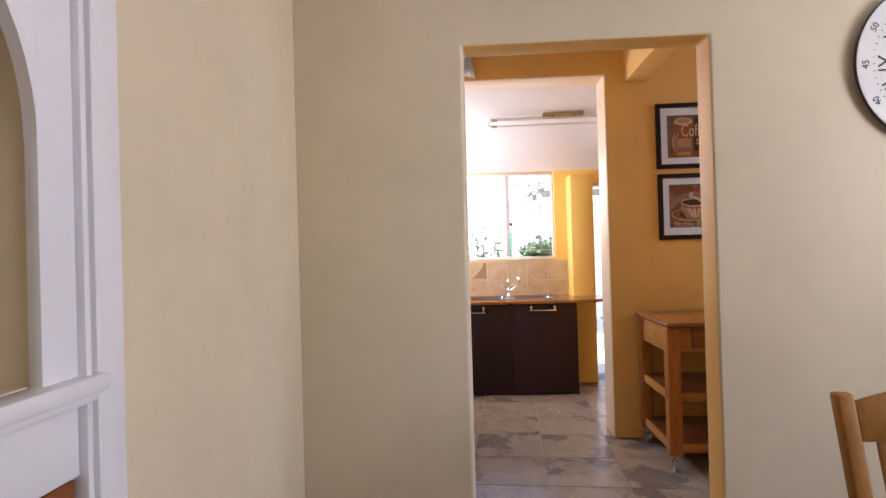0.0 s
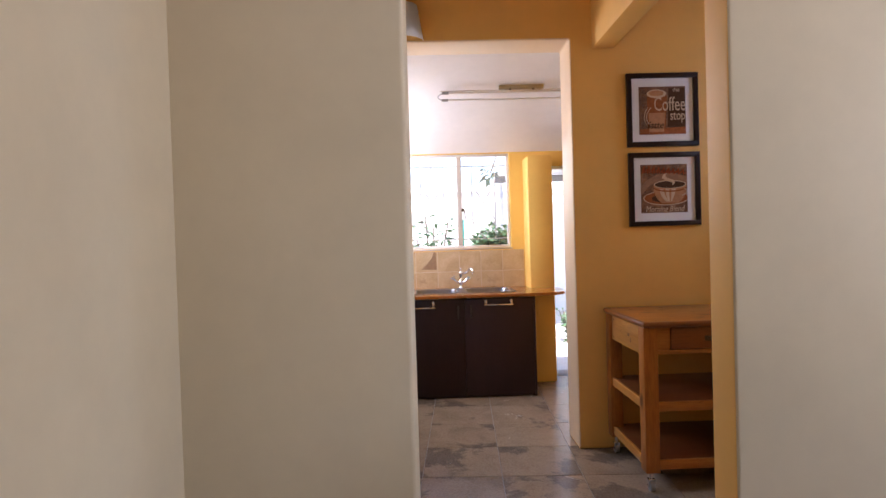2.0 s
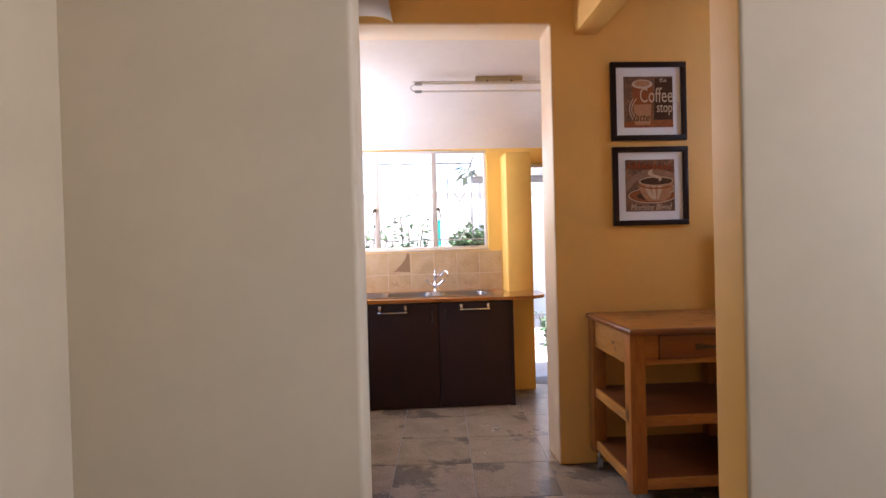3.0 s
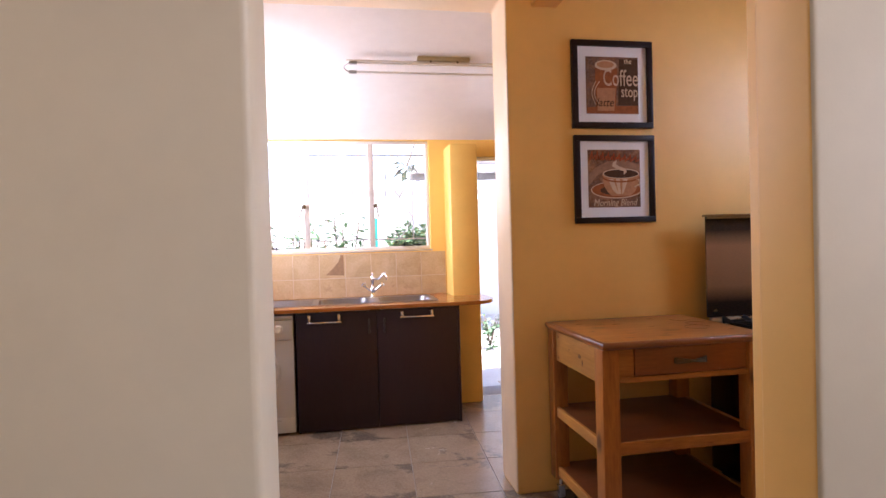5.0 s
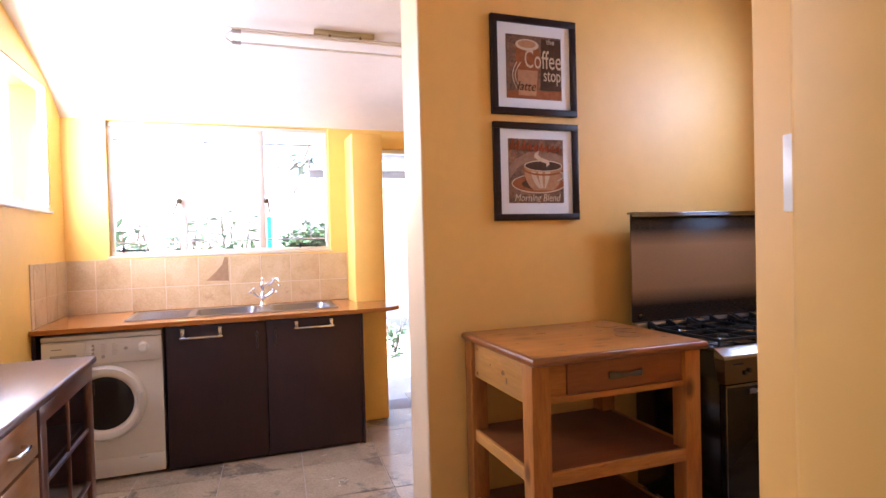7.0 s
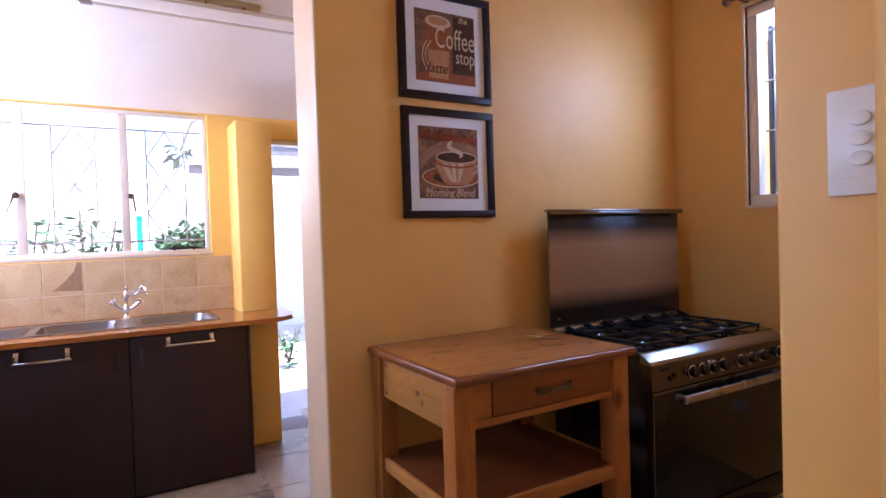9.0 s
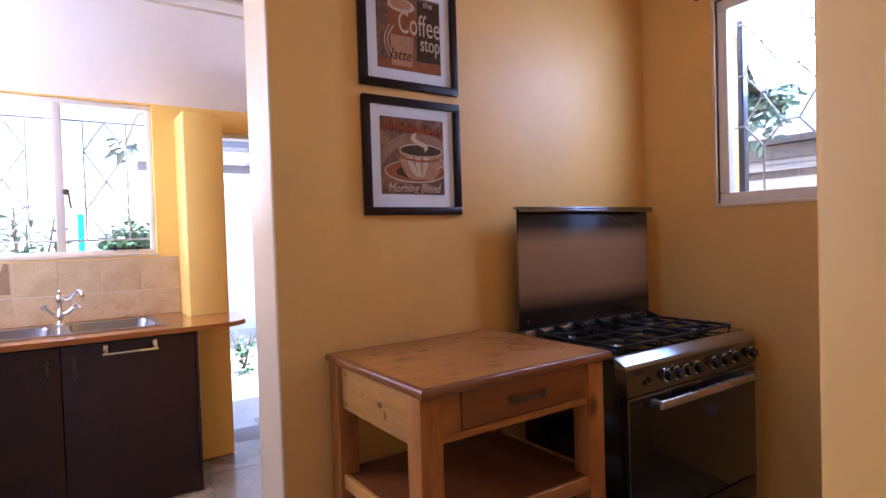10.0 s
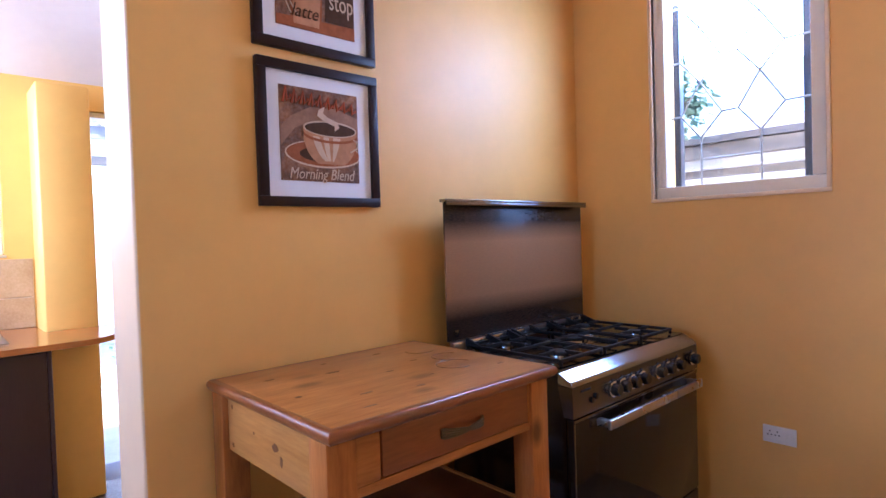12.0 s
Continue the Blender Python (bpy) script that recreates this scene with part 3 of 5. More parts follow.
for x0, x1 in lx:
    for y0, y1 in ly:
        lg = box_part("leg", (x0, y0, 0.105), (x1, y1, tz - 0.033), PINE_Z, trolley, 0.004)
        mx, my = (x0 + x1) / 2, (y0 + y1) / 2
        c = bmesh.new()
        add_rod(c, (mx, my, 0.062), (mx, my, 0.105), 0.011)
        add_box(c, (mx - 0.018, my - 0.014, 0.058), (mx + 0.018, my + 0.014, 0.066), 0.002)
        for sx in (-0.016, 0.016):
            add_box(c, (mx + sx - 0.002, my - 0.016, 0.022), (mx + sx + 0.002, my + 0.010, 0.064), 0.001)
        part("castor_fork", c, CHROME, lg)
        c = bmesh.new()
        add_rod(c, (mx - 0.012, my - 0.004, 0.028), (mx + 0.012, my - 0.004, 0.028), 0.028, 18)
        part("castor_wheel", c, GREYPLASTIC, lg)
# aprons
for x0, x1 in ((tx0 + 0.024, tx0 + 0.048), (tx1 - 0.060, tx1 - 0.036)):
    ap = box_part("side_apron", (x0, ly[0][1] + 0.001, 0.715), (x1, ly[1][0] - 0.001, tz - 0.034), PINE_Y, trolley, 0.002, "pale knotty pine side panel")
    if x0 < 1.6:
        for ky, kz, ra, rb in ((3.70, 0.790, 0.016, 0.010), (3.67, 0.765, 0.008, 0.013), (3.955, 0.842, 0.007, 0.007), (3.955, 0.735, 0.007, 0.007), (3.82, 0.80, 0.006, 0.004)):
            knot_disc(ap, pose(x0, ky, kz, 90, 0, -90), ra, rb)
box_part("back_apron", (lx[0][1], ly[1][1] - 0.03, 0.715), (lx[1][0], ly[1][1] - 0.008, tz - 0.034), PINE_X, trolley, 0.002)
bm = bmesh.new()
add_box(bm, (lx[0][1] + 0.001, ty0 + 0.034, 0.725), (lx[1][0] - 0.001, ty0 + 0.060, 0.748), 0.002)
add_box(bm, (lx[0][1] + 0.001, ty0 + 0.034, 0.7485), (1.483, ty0 + 0.060, tz - 0.034), 0.002)
add_box(bm, (2.012, ty0 + 0.034, 0.7485), (lx[1][0] - 0.001, ty0 + 0.060, tz - 0.034), 0.002)
part("front_rail", bm, PINE_X, trolley)
drawer = box_part("drawer_front", (1.487, ty0 + 0.031, 0.752), (2.008, ty0 + 0.052, tz - 0.037), REDPINE, trolley, 0.003, "red-stained pine drawer front")
bm = bmesh.new()
hx0, hx1, hz, hy = 1.668, 1.812, 0.806, ty0 + 0.031
for k in range(4):
    pts = []
    for i in range(13):
        u = i / 12
        s = math.sin(math.pi * u)
        pts.append((hx0 + (hx1 - hx0) * u, hy - 0.006 - 0.020 * s ** 0.7, hz + (k - 1.5) * 0.0062 * abs(2 * u - 1) ** 0.8 * (1) + 0.003 * (k - 1.5) * 0.5))
    add_tube(bm, pts, 0.0028, 6)
add_box(bm, (hx0 - 0.004, hy - 0.008, hz - 0.012), (hx0 + 0.006, hy, hz + 0.012), 0.002)
add_box(bm, (hx1 - 0.006, hy - 0.008, hz - 0.012), (hx1 + 0.004, hy, hz + 0.012), 0.002)
part("handle", bm, BRONZE, drawer, "antique bronze wheat-sheaf handle")
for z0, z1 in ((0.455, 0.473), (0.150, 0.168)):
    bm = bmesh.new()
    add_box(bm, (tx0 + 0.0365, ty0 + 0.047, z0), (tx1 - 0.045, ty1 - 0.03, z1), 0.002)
    sh = part("shelf", bm, SHADED_PINE, trolley, "red-stained pine shelf, darkened for the shade under the worktop")
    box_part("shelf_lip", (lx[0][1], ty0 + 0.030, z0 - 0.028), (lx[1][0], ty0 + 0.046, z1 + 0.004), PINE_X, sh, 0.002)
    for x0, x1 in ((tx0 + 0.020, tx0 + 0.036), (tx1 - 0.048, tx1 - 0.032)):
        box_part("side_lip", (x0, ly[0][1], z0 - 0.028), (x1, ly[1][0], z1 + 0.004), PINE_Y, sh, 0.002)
# gas stove
sx0, sx1, sy0, sy1 = 2.215, 3.12, 3.425, 3.985
stove = thing("gas_stove", ((sx0 + sx1) / 2, 3.71, 0), "wide steel gas stove with black oven door and raised lid", "stove")
bm = bmesh.new()
add_box(bm, (sx0 + 0.003, sy0 + 0.035, 0.09), (sx1 - 0.003, sy1, 0.835), 0.004)
part("body", bm, BLACK, stove, "black enamelled sides")
for x in (sx0 + 0.05, sx1 - 0.05):
    for y in (sy0 + 0.08, sy1 - 0.05):
        bm = bmesh.new()
        add_rod(bm, (x, y, 0), (x, y, 0.09), 0.02, 12)
        part("foot", bm, RUBBER, stove)
# control panel that rolls over into the hob's front edge
prof = [(sy0 + 0.040, 0.708), (sy0 + 0.004, 0.708), (sy0 + 0.006, 0.806), (sy0 + 0.0605, 0.806)]
bm = bmesh.new()
add_prism(bm, prof, sx0, sx1, "x")
panel = part("control_panel", bm, PANELSTEEL, stove)
bm = bmesh.new()
add_prism(bm, [(sy0 + 0.0606, 0.8065), (sy0 + 0.006, 0.8065), (sy0 + 0.008, 0.816), (sy0 + 0.014, 0.823), (sy0 + 0.058, 0.847), (sy0 + 0.0605, 0.8475)], sx0, sx1, "x", 0.0015, 2)
part("front_lip", bm, plain("polished_lip_steel", (0.38, 0.39, 0.42), 0.20, 1.0, vary=0.03), stove, "polished steel front lip")
knobs = (2.450, 2.511, 2.578, 2.649, 2.774, 2.850, 2.935, 3.068)
for x in knobs:
    bm = bmesh.new()
    add_lathe(bm, [(0.026, 0.0), (0.026, 0.004), (0.0215, 0.006), (0.0195, 0.028), (0.016, 0.031), (0.0, 0.031)], 20, pose(x, sy0 + 0.004, 0.757, 90, 0, 0))
    kb = part("knob", bm, BLACK, panel, "black control knob")
    bm = bmesh.new()
    add_lathe(bm, [(0.0255, 0), (0.027, 0.002), (0.027, 0.005), (0.022, 0.0065)], 20, pose(x, sy0 + 0.003, 0.757, 90, 0, 0))
    part("bezel", bm, CHROME, kb)
for x, z in ((2.322, 0.748), (2.345, 0.756)):
    bm = bmesh.new()
    add_lathe(bm, [(0.010, 0), (0.009, 0.006), (0.0, 0.007)], 14, pose(x, sy0 + 0.004, z, 90, 0, 0))
    part("button", bm, BLACK, panel)
for x in knobs:
    bm = bmesh.new()
    add_rod(bm, (x, sy0 + 0.0035, 0.788), (x, sy0 + 0.007, 0.788), 0.004, 8)
    part("marking", bm, IRON, panel)
box_part("maker_mark", (2.262, sy0 + 0.0035, 0.784), (2.315, sy0 + 0.007, 0.790), IRON, panel, 0)
# oven door
bm = bmesh.new()
add_box(bm, (sx0 + 0.004, sy0 + 0.006, 0.205), (sx1 - 0.004, sy0 + 0.034, 0.703), 0.004)
door = part("oven_door", bm, DARKGLASS, stove, "black glass oven door")
bm = bmesh.new()
add_box(bm, (sx0 + 0.004, sy0 + 0.003, 0.692), (sx1 - 0.004, sy0 + 0.0055, 0.7025), 0.0005)
add_box(bm, (sx0 + 0.003, sy0 + 0.003, 0.205), (sx0 + 0.008, sy0 + 0.0055, 0.692), 0.0005)
part("edge_trim", bm, STEEL, door)
bm = bmesh.new()
add_box(bm, (2.345, sy0 - 0.050, 0.652), (3.045, sy0 - 0.034, 0.684), 0.004)
add_box(bm, (2.347, sy0 - 0.045, 0.656), (2.372, sy0 + 0.006, 0.680), 0.003)
add_box(bm, (3.018, sy0 - 0.045, 0.656), (3.043, sy0 + 0.006, 0.680), 0.003)
part("handle", bm, SATINSTEEL, door, "brushed steel bar handle")
bm = bmesh.new()
add_box(bm, (sx0 + 0.004, sy0 + 0.008, 0.095), (sx1 - 0.004, sy0 + 0.034, 0.198), 0.004)
part("lower_drawer", bm, DARKGLASS, stove)
# hob
bm = bmesh.new()
add_box(bm, (sx0, sy0 + 0.061, 0.836), (sx1, sy1 + 0.004, 0.850), 0.001)
hob = part("hob", bm, plain("polished_hob_steel", (0.11, 0.11, 0.115), 0.14, 1.0, vary=0.05), stove)
for bx, by, r in ((2.40, 3.61, 0.042), (2.40, 3.86, 0.034), (2.67, 3.735, 0.058), (2.94, 3.61, 0.034), (2.94, 3.86, 0.042)):
    bm = bmesh.new()
    add_lathe(bm, [(r * 1.5, 0.0), (r * 1.45, 0.003), (r * 1.05, 0.004), (r, 0.012), (r * 0.9, 0.013)], 28, pose(bx, by, 0.851))
    bn = part("burner", bm, STEEL, hob, "steel gas burner")
    bm = bmesh.new()
    add_lathe(bm, [(r * 0.88, 0.0132), (r * 0.86, 0.021), (r * 0.78, 0.024), (0.0, 0.0245)], 28, pose(bx, by, 0.851))
    part("burner_cap", bm, IRON, bn)
for gx in (2.40, 2.67, 2.94):
    bm = bmesh.new()
    x0, x1, y0, y1, zt = gx - 0.128, gx + 0.128, sy0 + 0.085, sy1 - 0.030, 0.876
    for lo, hi in (((x0, y0, zt - 0.012), (x1, y0 + 0.012, zt)), ((x0, y1 - 0.012, zt - 0.012), (x1, y1, zt)), ((x0, y0 + 0.0121, zt - 0.012), (x0 + 0.011, y1 - 0.0121, zt)), ((x1 - 0.011, y0 + 0.0121, zt - 0.012), (x1, y1 - 0.0121, zt))):
        add_box(bm, lo, hi, 0.002)
    for by in ((3.61, 3.86) if gx != 2.67 else (3.735,)):
        for ang in (0, 90, 180, 270):
            L = 0.117 if ang % 180 == 0 else (0.095 if gx != 2.67 else 0.20)
            add_box(bm, (0.026, -0.0045, zt - 0.010), (L, 0.0045, zt + 0.004), 0.002, m=pose(gx, by, 0, 0, 0, ang))
    add_box(bm, (x0 + 0.012, 3.73, zt - 0.010), (x1 - 0.012, 3.74, zt + 0.002), 0.002)
    for x in (x0 + 0.006, x1 - 0.006):
        for y in (y0 + 0.006, y1 - 0.006):
            add_rod(bm, (x, y, 0.851), (x, y, zt - 0.006), 0.006, 8)
    # upturned pan stops at the back
    for x in (x0 + 0.006, gx, x1 - 0.006):
        add_prism(bm, [(y1 - 0.075, zt), (y1, zt), (y1, zt + 0.024)], x - 0.005, x + 0.005, "x")
    part("pan_support", bm, IRON, hob, "black cast iron pan support")
# raised lid with steel lip and hinge bar
bm = bmesh.new()
add_box(bm, (sx0 - 0.010, sy1 - 0.006, 0.889), (sx1 - 0.004, sy1 + 0.004, 1.424), 0.002)
lid = part("lid", bm, LIDGLASS, stove, "smoked glass raised lid with black printed bands")
bm = bmesh.new()
add_box(bm, (sx0 - 0.024, sy1 - 0.034, 1.4245), (sx1 + 0.004, sy1 + 0.008, 1.436), 0.003)
add_box(bm, (sx0 - 0.024, sy1 - 0.034, 1.412), (sx1 + 0.004, sy1 - 0.030, 1.4245), 0.001)
part("lid_lip", bm, STEEL, lid)
bm = bmesh.new()
add_box(bm, (sx0 + 0.002, sy1 - 0.026, 0.8515), (sx1 - 0.002, sy1 + 0.004, 0.888), 0.006)
part("hinge_bar", bm, SATINSTEEL, lid)
bm = bmesh.new()
add_lathe(bm, [(0.014, 0), (0.014, 0.004), (0.0, 0.005)], 16, pose(sx0 + 0.035, sy1 - 0.006, 0.918, 90, 0, 0))
part("hinge_bolt", bm, STEEL, lid)

# pale bar paint with the dark of backlight mixed into its colour
BARS = plain("backlit_bar_paint", (0.36, 0.33, 0.29), 0.5, vary=0.15)

# two framed coffee prints
brown = stone_tile("brown_print_ground", [(0.3, (0.085, 0.034, 0.016)), (0.5, (0.16, 0.064, 0.026)), (0.68, (0.28, 0.115, 0.042))], (0.42, 0.20, 0.085), 0.56, 0.5, 9.0)
brown.node_tree.nodes["Principled BSDF"].inputs["Specular IOR Level"].default_value = 0.08
rust = plain("rust_print", (0.29, 0.095, 0.034), 0.5, vary=0.25, scale=30, spec=0.08)
tan = plain("tan_print", (0.44, 0.215, 0.105), 0.5, vary=0.2, scale=40, spec=0.08)
creamy = plain("cream_print", (0.58, 0.42, 0.29), 0.5, vary=0.12, scale=40, spec=0.08)
SCRIPT = plain("orange_red_print", (0.36, 0.085, 0.034), 0.5, vary=0.2, scale=40, spec=0.08)
deep = plain("dark_print", (0.082, 0.040, 0.022), 0.5, vary=0.2, scale=30, spec=0.08)


def picture(x0, x1, z0, z1, label, y=PY):
    t = thing("framed_print", ((x0 + x1) / 2, y, z0), label, "picture", "coffee prints")
    w = 0.031
    bm = bmesh.new()
    for lo, hi in (((x0, z0), (x1, z0 + w)), ((x0, z1 - w), (x1, z1)), ((x0, z0 + w), (x0 + w, z1 - w)), ((x1 - w, z0 + w), (x1, z1 - w))):
        add_box(bm, (lo[0], y - 0.026, lo[1]), (hi[0], y - 0.001, hi[1]), 0.002)
    part("moulding", bm, DARKFRAME, t)
    mt = box_part("mount", (x0 + w - 0.002, y - 0.012, z0 + w - 0.002), (x1 - w + 0.002, y - 0.003, z1 - w + 0.002), MOUNT, t, 0)
    return t, mt


def shape(name, pts, y, material, parent, thick=0.0008):
    bm = bmesh.new()
    add_prism(bm, pts, y - thick, y, "y")
    return part(name, bm, material, parent)


def ellipse(cx, cz, rx, rz, a0=0, a1=360, n=28):
    return [(cx + rx * math.cos(radians(a0 + (a1 - a0) * i / n)), cz + rz * math.sin(radians(a0 + (a1 - a0) * i / n))) for i in range(n + (0 if a1 - a0 == 360 else 1))]


pic1, mt1 = picture(1.509, 1.964, 1.908, 2.369, "dark framed coffee print of a tall glass with white lettering")
ya = PY - 0.0125
a = box_part("print", (1.588, ya - 0.0008, 1.985), (1.885, ya + 0.001, 2.285), brown, mt1, 0)
yy = ya - 0.0012
art1 = mt1
shape("print_glass", [(1.642, 1.992), (1.752, 1.992), (1.766, 2.225), (1.640, 2.225)], yy, rust, art1)
shape("print_glass", [(1.650, 2.000), (1.744, 2.000), (1.754, 2.120), (1.648, 2.120)], yy - 0.001, tan, art1)
shape("print_foam", ellipse(1.700, 2.240, 0.062, 0.027), yy - 0.0012, creamy, art1)
shape("print_foam", ellipse(1.698, 2.243, 0.048, 0.018), yy - 0.0022, tan, art1)
for hx, hs in ((1.664, 0.030), (1.642, 0.022)):
    bm = bmesh.new()
    add_tube(bm, [(hx - hs * math.sin(math.pi * i / 12), yy - 0.0012, 2.155 - 0.125 * i / 12) for i in range(13)], 0.0022, 5)
    part("print_handle", bm, creamy, art1)
shape("print_panel", [(1.768, 2.03), (1.884, 2.03), (1.884, 2.275), (1.778, 2.275)], yy + 0.0003, deep, art1)
shape("print_floor", [(1.589, 1.986), (1.884, 1.986), (1.884, 2.030), (1.589, 2.018)], yy - 0.0004, rust, art1)
lay = lambda x, z: pose(x, yy - 0.0030, z, 90, 0, 0)
text_mesh("lettering", "the", 0.038, creamy, art1, lay(1.825, 2.262), width=0.9)
text_mesh("lettering", "Coffee", 0.125, creamy, art1, lay(1.783, 2.170), width=0.60)
text_mesh("lettering", "stop", 0.086, creamy, art1, lay(1.832, 2.100), width=0.64)
text_mesh("lettering", "latte", 0.062, deep, art1, lay(1.690, 2.042), width=0.9, shear=0.3)

pic2, mt2 = picture(1.512, 1.966, 1.407, 1.871, "dark framed coffee print of a steaming cup with lettering")
box_part("print", (1.588, ya - 0.0008, 1.490), (1.885, ya + 0.001, 1.795), brown, mt2, 0)
# illegible script along the top of the print: plain wavy strokes
for i in range(9):
    x = 1.600 + 0.031 * i
    bm = bmesh.new()
    add_tube(bm, [(x, yy, 1.740), (x + 0.012, yy, 1.787 - 0.003 * i), (x + 0.016, yy, 1.745 - 0.002 * i), (x + 0.030, yy, 1.766 - 0.003 * i)], 0.0058, 5)
    part("script_stroke", bm, SCRIPT, mt2)
shape("print_wave", [(1.589, 1.66), (1.63, 1.70), (1.70, 1.735), (1.80, 1.74), (1.884, 1.715), (1.884, 1.66), (1.80, 1.70), (1.70, 1.69), (1.64, 1.66), (1.589, 1.60)], yy + 0.0003, plain("brown_wave_print", (0.30, 0.165, 0.10), 0.5, vary=0.3, scale=40, spec=0.08), mt2)
clip = lambda pts: [(min(x, 1.884), z) for x, z in pts]
shape("print_saucer", clip(ellipse(1.748, 1.582, 0.146, 0.046)), yy - 0.0002, creamy, mt2)
shape("print_saucer", clip(ellipse(1.748, 1.583, 0.141, 0.041)), yy - 0.0010, rust, mt2)
shape("print_saucer", ellipse(1.752, 1.580, 0.098, 0.026), yy - 0.0014, deep, mt2)
CX, CW = 1.773, 0.104


def cup_half(u):
    return CW * math.sqrt(max(0.0, 1 - (u * 0.90) ** 2.6))


cup = [(CX - cup_half(i / 14), 1.668 - 0.118 * i / 14) for i in range(15)] + [(CX + cup_half(i / 14), 1.668 - 0.118 * i / 14) for i in range(14, -1, -1)]
shape("print_cup", cup, yy - 0.0018, tan, mt2)
for k, w_ in ((-0.55, 0.12), (-0.18, 0.10), (0.22, 0.14)):
    streak = [(CX + (k - w_) * cup_half(i / 8) * (1 - 0.25 * i / 8), 1.640 - 0.080 * i / 8) for i in range(9)] + [(CX + (k + w_) * cup_half(i / 8) * (1 - 0.5 * i / 8), 1.640 - 0.080 * i / 8) for i in range(8, -1, -1)]
    shape("print_streak", streak, yy - 0.0022, creamy, mt2)
shape("print_cup", ellipse(CX, 1.668, CW, 0.027), yy - 0.0026, creamy, mt2)
shape("print_coffee", ellipse(CX, 1.667, CW - 0.006, 0.022), yy - 0.0034, deep, mt2)
band = [(CX - CW * math.cos(math.pi * i / 16), 1.655 - 0.026 * math.sin(math.pi * i / 16)) for i in range(17)]
shape("print_band", band + [(x, z - 0.009) for x, z in reversed(band)], yy - 0.0034, rust, mt2)
bm = bmesh.new()
add_tube(bm, [(1.862, yy - 0.002, 1.640), (1.878, yy - 0.002, 1.634), (1.880, yy - 0.002, 1.612), (1.850, yy - 0.002, 1.596)], 0.003, 5)
part("print_handle", bm, creamy, mt2)
shape("print_steam", [(1.788, 1.662), (1.806, 1.676), (1.800, 1.694), (1.762, 1.706), (1.744, 1.718), (1.752, 1.742), (1.728, 1.728), (1.722, 1.708), (1.752, 1.690), (1.788, 1.680)], yy - 0.0042, creamy, mt2)
text_mesh("lettering", "Morning Blend", 0.052, creamy, mt2, lay(1.737, 1.513), width=0.80, shear=0.25)

# light switch on the end of the set-back wall, partly behind the jamb
sw_m = pose(SWX + 0.0025, 2.285, 1.418, 0, 0, 90)
sgn = 1
switch = thing("light_switch", tuple(sw_m.translation), "white plastic light switch plate with three rockers", "light switch")
bm = bmesh.new()
vs = add_box(bm, (-0.036, 0, -0.060), (0.036, sgn * 0.009, 0.060), 0.003, m=sw_m)
plate = part("plate", bm, PLASTIC, switch)
bm = bmesh.new()
add_box(bm, (-0.030, sgn * 0.009, -0.040), (0.030, sgn * 0.0102, 0.040), 0.0006, m=sw_m)
grid = part("inner_plate", bm, PLASTIC, switch)
for z in (0.022, 0.0, -0.022):
    bm = bmesh.new()
    ring = [(0.0112 * math.cos(t), 0.0080 * math.sin(t)) for t in (2 * math.pi * i / 20 for i in range(20))]
    add_prism(bm, ring, 0.0, 0.0045, "y", 0.0012, 2)
    bmesh.ops.transform(bm, matrix=sw_m @ pose(0.0, 0.0102 if sgn > 0 else -0.0147, z + 0.002, 5, 0, 0), verts=bm.verts)
    part("rocker", bm, PLASTIC, grid)

# double socket low on the side wall
socket = thing("wall_socket", (RX, 3.16, 0.45), "white plastic wall socket with switches", "socket")
bm = bmesh.new()
add_box(bm, (RX - 0.009, 3.100, 0.415), (RX - 0.0005, 3.222, 0.484), 0.003)
plate = part("plate", bm, PLASTIC, socket)
for y in (3.196, 3.168):
    bm = bmesh.new()
    for dy, dz in ((0.0, 0.010), (-0.007, -0.004), (0.007, -0.004)):
        add_rod(bm, (RX - 0.0088, y + dy, 0.452 + dz), (RX - 0.0094, y + dy, 0.452 + dz), 0.0032, 8)
    part("socket_hole", bm, RUBBER, plate)
for y in (3.141, 3.121):
    box_part("rocker", (RX - 0.0125, y - 0.0075, 0.437), (RX - 0.009, y + 0.0075, 0.463), PLASTIC, plate, 0.001)

# half-round wall light on the lintel
sconce = thing("wall_light", (0.10, PY, 2.60), "white half-round plaster wall light on the lintel", "wall light")
bm = bmesh.new()
pts = []
for j in range(7):
    z = 2.60 + 0.22 * j / 6
    r = 0.14 - 0.035 * (j / 6)
    pts.append([(0.105 + r * math.cos(radians(a)), PY - 0.001 - 0.85 * r * math.sin(radians(a)), z) for a in range(0, 181, 12)])
grid_v = [[bm.verts.new(p) for p in row] for row in pts]
for r0, r1 in zip(grid_v, grid_v[1:]):
    for i in range(len(r0) - 1):
        bm.faces.new((r0[i], r0[i + 1], r1[i + 1], r1[i]))
bmesh.ops.solidify(bm, geom=bm.faces[:], thickness=0.006)
part("shade", bm, PLASTIC, sconce)
box_part("back_plate", (0.03, PY - 0.012, 2.66), (0.18, PY - 0.001, 2.78), PLASTIC, sconce)

# curtain rod over the side window
rod = thing("curtain_rod", (RX, 3.3, 2.46), "dark wooden curtain rod with end knobs", "curtain rod")
bm = bmesh.new()
add_rod(bm, (3.19, 2.88, 2.465), (3.19, 3.70, 2.465), 0.012, 14)
part("pole", bm, MAHOGANY, rod)
